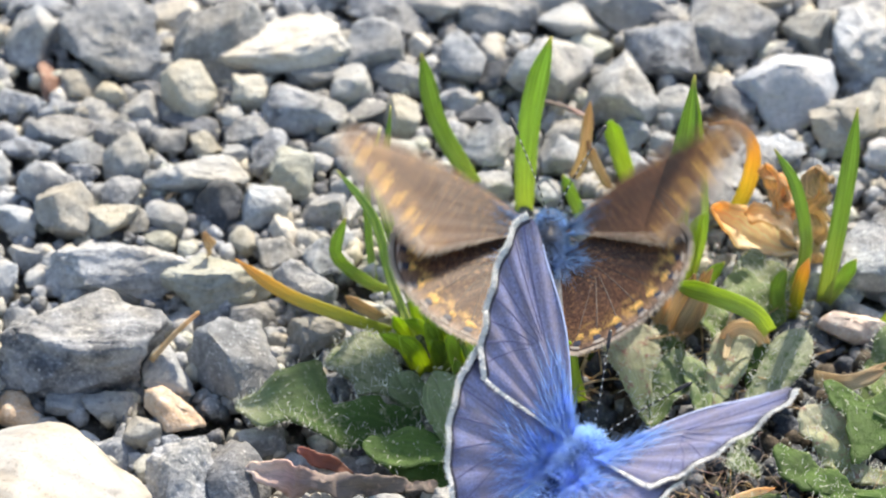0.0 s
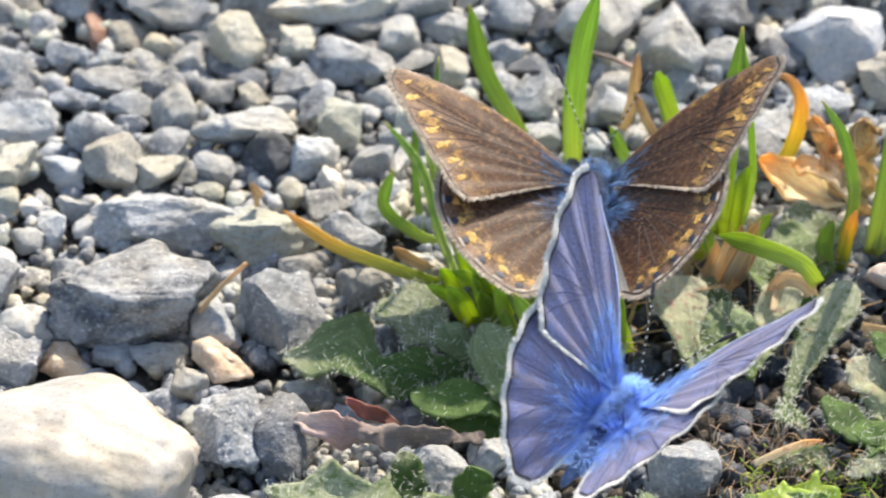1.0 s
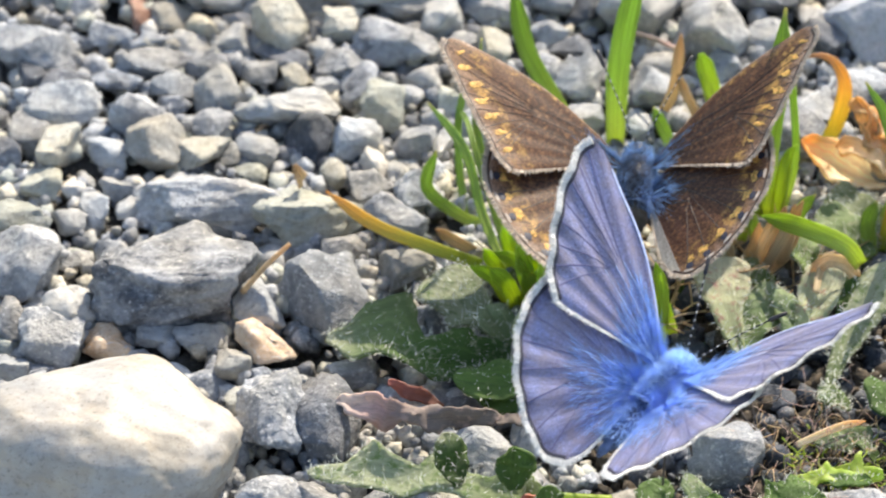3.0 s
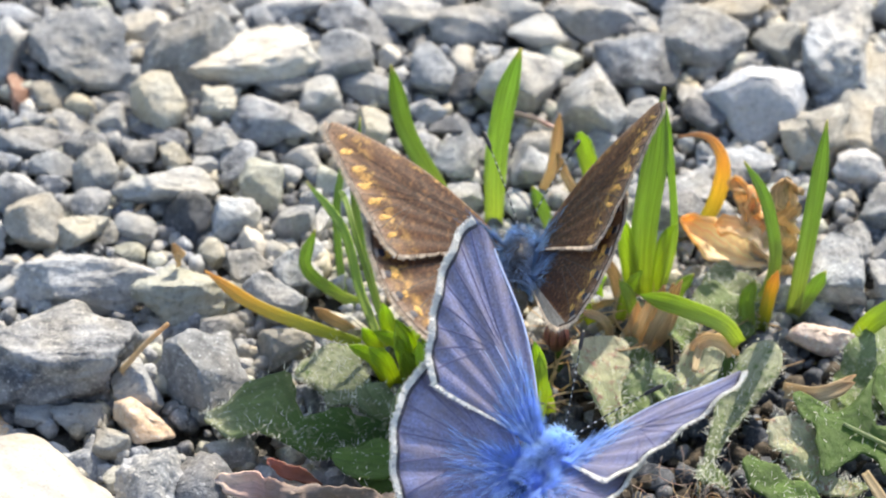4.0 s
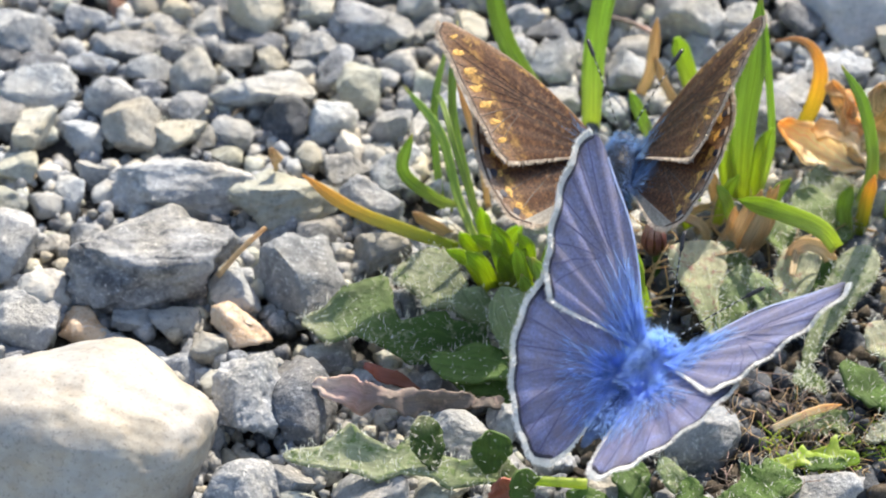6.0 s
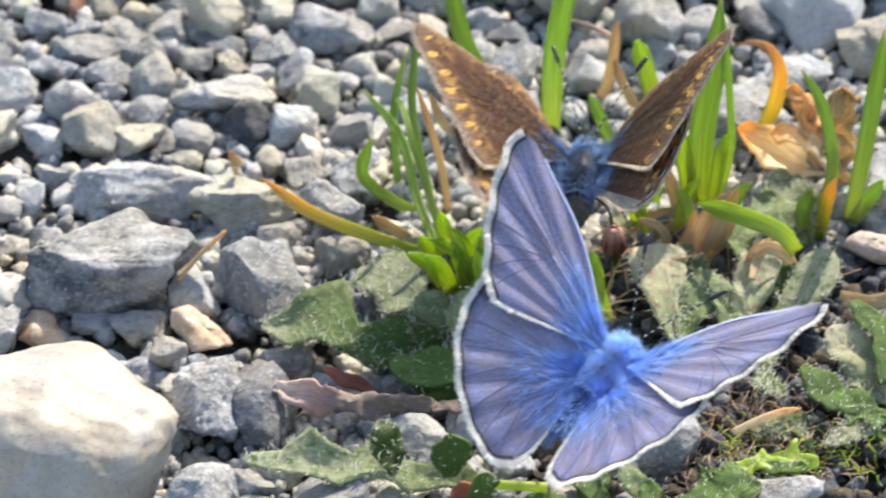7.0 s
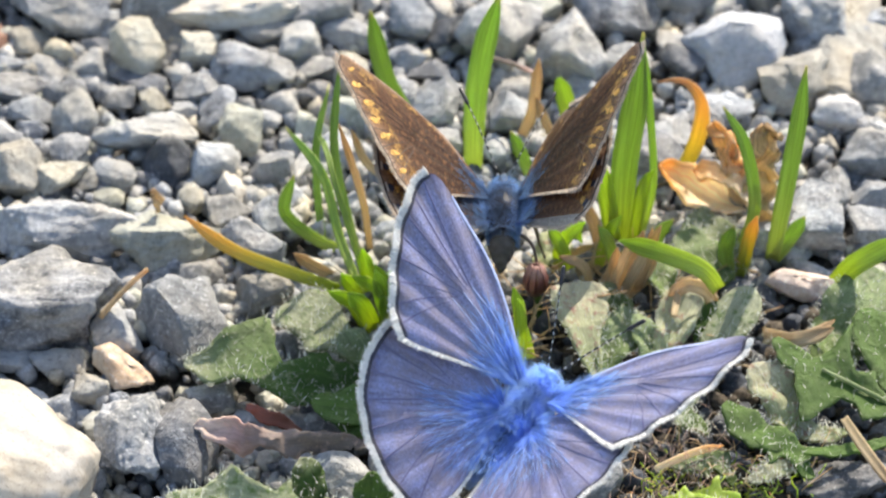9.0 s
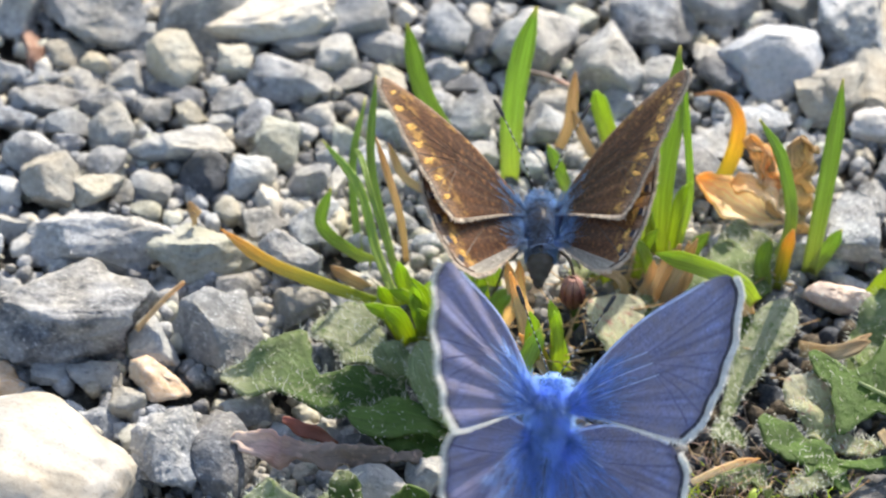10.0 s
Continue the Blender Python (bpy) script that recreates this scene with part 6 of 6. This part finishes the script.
stone("pk", 31.0, -6.7, 1.0, 6.1, 3.0, 2.4, 8, bite=(0.5, 0.6), rough=0.03)
stone("dg", 33.5, -28.2, 0.9, 9.3, 4.3, 3.1, 5)
stone("lg", 23.7, 0.4, 0.7, 3.6, 3.2, 2.3, -0)
stone("lg", 28.4, -1.0, 0.8, 3.6, 3.8, 2.7, -0)
stone("gg", -19.1, -24.3, 1.7, 5.9, 8.9, 5.6, -15)
stone("gg", -25.6, -33.2, 0.9, 4.1, 4.3, 3.1, -0)
stone("gg", -19.7, -33.4, 1.2, 6.7, 5.7, 4.1, -0)
stone("pk", -31.7, -34.2, 0.7, 3.4, 3.5, 2.5, -0)
stone("dg", -29.6, -32.8, 0.7, 3.9, 3.2, 2.3, -0)
stone("mg", -23.4, -30.3, 0.6, 3.7, 2.7, 1.9, -0)
stone("dg", -15.2, -24.5, 1.4, 4.9, 8.1, 4.7, -0)
stone("mg", -13.6, -18.9, 0.7, 4.5, 3.3, 2.4, -15)
stone("wg", -3.9, -27.8, 1.0, 5.0, 4.4, 3.2, -0)
stone("wg", -0.1, -26.1, 0.9, 3.5, 4.0, 2.9, -0)
stone("lg", -10.0, -34.1, 1.1, 6.5, 5.1, 3.7, -10)
stone("gr", -15.0, -34.6, 0.6, 3.8, 2.7, 1.9, -0)
stone("gg", 14.2, -28.2, 1.5, 5.6, 7.0, 5.0, -10)
stone("lg", 22.9, -34.5, 1.1, 6.2, 5.0, 3.6, -0)
stone("mg", -16.2, -32.3, 0.7, 4.0, 3.2, 2.3, -0)
stone("wh", -34.7, -12.4, 1.1, 4.8, 5.1, 3.7, -10)
stone("gg", -36.0, -15.6, 1.0, 5.0, 4.7, 3.4, -0)
stone("mg", -39.4, -12.7, 0.8, 2.8, 5.0, 2.6, -0)
stone("or", -32.0, -15.3, 0.6, 3.6, 2.7, 1.9, -15)
stone("wg", -39.2, -18.3, 0.7, 3.2, 3.3, 2.4, -0)
stone("gr", -39.0, -1.9, 0.8, 5.6, 3.8, 2.7, -18)
stone("lg", -38.3, -7.7, 1.4, 5.8, 6.5, 4.7, -0)
stone("gr", -37.4, 2.3, 0.7, 3.3, 3.3, 2.4, -0)
stone("wh", -34.8, 1.9, 0.5, 2.2, 2.3, 1.6, -0)
stone("wg", -33.3, -0.5, 0.7, 2.3, 3.3, 2.2, -0)
stone("wg", -35.1, -1.9, 0.6, 2.8, 2.7, 1.9, -0)
stone("wg", -31.6, 2.1, 0.5, 3.1, 2.3, 1.6, -0)
stone("wg", -36.1, 10.8, 1.0, 6.3, 4.5, 3.3, 5)
stone("cr", -36.2, 5.9, 0.9, 3.5, 4.3, 3.1, -0)
stone("dg", -38.7, 15.3, 0.7, 2.8, 3.3, 2.4, -0)
stone("wh", -39.6, 14.8, 0.4, 1.6, 1.8, 1.3, -0)
stone("lg", -38.6, 17.5, 1.1, 7.3, 5.1, 3.7, -0)
stone("dg", -40.6, 5.8, 0.7, 3.2, 3.3, 2.4, -0)
stone("gr", -5.1, -33.4, 0.7, 4.5, 3.2, 2.3, -0)
stone("be", 6.5, -33.5, 0.8, 4.0, 3.8, 2.7, -0)
stone("lg", -24.6, 30.8, 0.7, 5.8, 3.2, 2.3, -0)
stone("bg", -31.4, 30.3, 0.8, 5.3, 3.8, 2.7, -0)
stone("lg", -9.4, 31.8, 0.7, 6.7, 3.2, 2.3, -0)
stone("mg", -15.6, 31.5, 0.7, 4.9, 3.2, 2.3, -0)
stone("lg", -0.6, 31.0, 0.8, 5.8, 3.8, 2.7, -10)
stone("wg", 7.7, 31.5, 0.7, 5.3, 3.2, 2.3, -0)
stone("lg", 15.2, 31.8, 0.7, 6.2, 3.2, 2.3, -0)
stone("be", 24.4, 31.2, 0.9, 6.7, 4.3, 3.1, -0)
stone("lg", 31.9, 30.7, 1.0, 5.8, 4.9, 3.5, -0)
gravel_fill()


# ---------------------------------------------------------------- what moves
def motions():
    # seconds; place in mm; yaw, pitch, roll; lift of the forewings left, right; of the hindwings left, right; sweep of the forewings left, right; of the hindwings left, right
    for fly, wings, height, rows in (
        (blue, blue_wings, 10, [
        (0, 9.2, -31.74, -32.77, 2.52, 14.65, 51.62, 49.35, 50.28, 47.86, 20.49, 21.55, -14.97, -12.52),
        (0.5, 9.23, -31.61, -30.76, 0.5, 14.85, 57.99, 57.75, 56.59, 56.52, 19.67, 20.79, -21.84, -9.85),
        (1, 9.1, -31.56, -31.11, 1.07, 14.93, 56.56, 60.99, 55.15, 59.67, 19.62, 21.98, -23.53, -13.72),
        (1.5, 9.11, -31.41, -31.57, 2.01, 15.29, 57.68, 63.45, 56.29, 62.08, 19.34, 20.74, -24.72, -15.26),
        (2, 9.19, -31.13, -33.7, 0.72, 15.04, 50.9, 61.2, 49.4, 59.88, 18.05, 20.6, -23.95, -13.11),
        (3.5, 9.15, -30.66, -36.5, 3.4, 15.1, 39.9, 53.81, 36.65, 52.48, 18.85, 23.28, -30.63, -18.49),
        (4, 9.19, -30.75, -35.73, 7.17, 15.45, 42.86, 57.43, 39.68, 54.95, 21.39, 24.59, -28.16, -18.99),
        (4.5, 9.32, -30.57, -37.22, 3.62, 15.95, 42.28, 54.75, 39.12, 53.49, 18.75, 24.35, -29.33, -14.48),
        (5, 9.31, -30.52, -37.44, 4.94, 16.25, 42.17, 54.02, 38.18, 52.67, 18.24, 23.92, -32.47, -17.27),
        (5.5, 9.38, -30.57, -36.18, 6.78, 16.96, 45.11, 56.6, 42.67, 55.24, 18.65, 24.31, -31.41, -16.92),
        (6.8, 9.7, -30.5, -33.28, 9.5, 19.25, 55.9, 58.09, 54.48, 56.7, 17.26, 20.04, -29.11, -16.59),
        (7, 9.7, -30.41, -34.93, 8.19, 18.27, 38.98, 51.58, 36.85, 50.27, 18.1, 23.13, -29.78, -18.31),
        (7.5, 9.64, -30.3, -34.9, 9.13, 18.29, 35.43, 50.19, 29.15, 48.85, 19.53, 25.14, -29.56, -20.69),
        (8, 9.49, -30.43, -33.36, 15.06, 18.27, 30.18, 50.44, 25.75, 48.5, 25.12, 28.33, -29.15, -24.8),
        (8.5, 9.56, -30.38, -34.26, 15.26, 19.04, 32.56, 51.01, 28.35, 48.8, 24.45, 27.66, -29.27, -26.66),
        (9, 9.63, -30.13, -34.36, 13.86, 19.38, 30.72, 48.91, 24.34, 47.44, 22.29, 27.43, -30.12, -27.21),
        (9.5, 9.64, -30.16, -34.49, 16.68, 20.1, 30.37, 43.73, 23.38, 42.26, 23.63, 28.76, -30.61, -29.23),
        (9.6, 9.84, -30.34, -29.81, 34.56, 21.31, 43.64, 39.89, 42.27, 38.03, 26.79, 31.08, -30.42, -29.61),
        (9.7, 9.91, -30.68, -12.48, 46.74, 26.32, 71.87, 42.58, 70.38, 40.62, 30.53, 29.92, -30.43, -29.88),
        (9.8, 9.57, -30.48, -13.79, 46.7, 18.81, 58.06, 46.99, 56.82, 44.81, 32.73, 31.31, -31.54, -30.13),
        (9.9, 9.01, -30.12, -14.57, 50.18, 13, 47.96, 39.16, 46.13, 37.34, 33.66, 39.55, -30.73, -30.1),
        (10, 8.68, -29.97, -8.26, 46.57, 10.56, 53.58, 41.51, 51.4, 39.51, 34.08, 38.66, -30.41, -30.06),
        ]),
        (brown, brown_wings, 8, [
        (0, 7.77, -5.86, -3.86, 5.59, 2.96, 19.79, 33.24, 10.57, 26.72, 15.06, 22.38, -20.48, -26.62),
        (0.03, 7.77, -5.86, -3.86, 5.59, 2.96, 6.79, 16.24, 5.57, 21.72, 15.06, 22.38, -20.48, -26.62),
        (0.07, 7.77, -5.86, -3.86, 5.59, 2.96, 17.79, 29.24, 9.57, 25.72, 15.06, 22.38, -20.48, -26.62),
        (0.1, 7.67, -5.86, -3.96, 5.75, 2.84, 7.98, 19.96, 2.89, 15.2, 15.33, 19.69, -19.37, -23.47),
        (0.2, 7.49, -5.86, -4.31, 5.86, 2.63, 26.18, 43.98, 19.31, 36.78, 16.84, 18.88, -18.24, -21.11),
        (0.3, 7.39, -5.83, -4.08, 5.75, 2.57, 16.11, 29.41, 10.59, 24.16, 17.02, 19.84, -17.19, -19.4),
        (0.4, 7.24, -5.81, -4.3, 5.84, 2.45, 20.53, 37.9, 14.36, 31.57, 17.29, 20.4, -16.23, -18.22),
        (0.5, 7.21, -5.81, -4.73, 5.9, 2.58, 19.52, 30.35, 12.29, 28.94, 17.05, 21.62, -15.34, -17.53),
        (0.7, 7.21, -5.72, -4.36, 7.33, 2.69, 24.15, 41.44, 18.04, 35.36, 18.99, 22.59, -14.51, -15.96),
        (1, 7.49, -5.77, -4.32, 10.5, 3.36, 22.13, 39.18, 16.25, 37.73, 18.03, 23.52, -13.36, -14.56),
        (1.5, 7.67, -5.83, -4.11, 11.28, 3.84, 23.44, 41.6, 18.88, 40.16, 19.42, 25.23, -12.71, -14.24),
        (2, 7.71, -5.95, -3.38, 11.46, 3.89, 22.59, 40.82, 19.83, 39.38, 20.61, 26.06, -10.29, -14.08),
        (3.3, 7.58, -6.23, -2.88, 9.5, 2.46, 26.69, 42.92, 20.72, 37.01, 22.59, 23.03, -11.96, -12.53),
        (3.5, 7.7, -6.39, -2.82, 10.23, 2.44, 23.97, 43.41, 22.59, 41.94, 20.91, 21.14, -12.4, -12.62),
        (3.6, 7.77, -6.42, -2.81, 9.93, 2.47, 38.32, 43.93, 31.99, 38.16, 19.19, 20.91, -10.51, -9.95),
        (3.8, 7.84, -6.49, -3.76, 9.84, 2.25, 40.33, 50.16, 34.32, 44.56, 16.48, 18.63, -6.94, -4.6),
        (3.9, 7.85, -6.47, -4.4, 9.26, 2.02, 43.69, 67.22, 37.12, 60.3, 16.3, 18.81, -5.31, -1.65),
        (4, 7.84, -6.44, -5.84, 8.94, 1.86, 28.65, 56.99, 25.73, 52.91, 17.39, 17.4, -3.91, 1.75),
        (4.2, 7.76, -6.48, -6.59, 9.66, 1.6, 23.58, 60.81, 17.85, 54.62, 16.47, 14.64, -1.93, 1.75),
        (4.5, 7.9, -6.52, -6.08, 8.53, 1.66, 36.18, 54.58, 29.21, 47.38, 14.47, 17.35, 0.45, 3.28),
        (5, 7.81, -6.71, -8.61, 9.66, 1.28, 26.85, 54.24, 25.38, 46.84, 13.96, 15.48, 4.31, 6.52),
        (5.2, 7.92, -6.88, -6.63, 13.69, 1.6, 58.61, 63.28, 51.57, 57.23, 6.43, 11.85, 4.54, 5.14),
        (5.3, 7.94, -6.89, -7.35, 13.4, 1.56, 44.39, 70.41, 38.58, 63.78, 9.42, 9.97, 5, 4.8),
        (5.5, 8.02, -6.84, -7.25, 9.75, 1.67, 29.49, 51.03, 28.08, 47.37, 13.7, 15.35, 6.64, 4.61),
        (5.7, 8.01, -6.8, -7.32, 8.62, 1.58, 29.33, 52.67, 23.51, 46.67, 14.7, 16.07, 6.67, 5.71),
        (6.8, 8.3, -6.9, -7.75, 7.23, 1.86, 69.53, 65.26, 62.66, 58.98, 5.85, 11.35, 10.99, 13.76),
        (7, 8.27, -6.85, -8.26, 5.29, 1.62, 43.53, 55.99, 40.65, 51.24, 7.23, 10.59, 12.13, 16.6),
        (7.2, 8.2, -6.82, -7.25, 4.98, 1.64, 39.25, 56.52, 33.35, 50.49, 11.59, 11.36, 12.74, 16.83),
        (7.5, 8.22, -6.87, -4.29, 6.06, 1.78, 42.43, 57.47, 36.41, 52.22, 10.77, 10.81, 13.87, 19.75),
        (7.8, 8.22, -6.86, -3.29, 5.14, 1.88, 50.18, 67.02, 43.98, 60.8, 11.11, 9.35, 14.87, 21.46),
        (8, 8.25, -6.82, -1.8, 3.46, 1.84, 49.34, 64.77, 43.23, 60.33, 10.54, 11.06, 15.56, 25.1),
        (8.2, 8.28, -6.86, -0.53, 4.07, 2.02, 48.32, 56.15, 42.18, 50.31, 8.11, 12.27, 15.69, 22.44),
        (8.5, 8.19, -6.83, -2, 2.64, 2.12, 42.86, 60.6, 36.85, 54.87, 12.9, 11.93, 15.65, 22.15),
        (9, 8.24, -6.86, -1.24, 2.72, 2.71, 43.38, 59.57, 37.3, 54.62, 13.38, 12.69, 15.1, 23.24),
        (9.5, 8.28, -6.94, -0.8, 4.79, 3.45, 42.02, 58.67, 36.45, 54.35, 12.97, 12.27, 13.26, 19.05),
        (9.6, 8.29, -7.04, -0.64, 7.24, 3.69, 57.38, 71, 50.97, 64.45, 9.9, 9.13, 12.86, 16.12),
        (9.7, 8.3, -7.1, 0.08, 8.26, 3.88, 64.97, 68.76, 57.8, 62.28, 7.48, 8.9, 12.61, 13.98),
        (9.8, 8.28, -7.09, 0.13, 7.22, 4, 45.64, 55.4, 35.58, 49.76, 10.03, 9.02, 12.68, 12.43),
        (9.9, 8.29, -7.13, 0.2, 7.76, 4.05, 41.98, 59.7, 36.12, 53.22, 11.31, 9.87, 11.43, 11.58),
        (10, 8.28, -7.13, 0.49, 7.33, 4.07, 44.52, 57.91, 40.18, 52.16, 12.03, 11.65, 10.4, 11.79),
        ]),
    ):
        walk(fly, [(r[0], body_pose(r[1], r[2], height, *r[3:6])) for r in rows])
        for (side, fore), part_wing in wings.items():
            k = (6 if fore else 8) + (side > 0)
            walk(part_wing, [(r[0], wing_pose(side, fore, r[k], r[k + 4])) for r in rows])


motions()
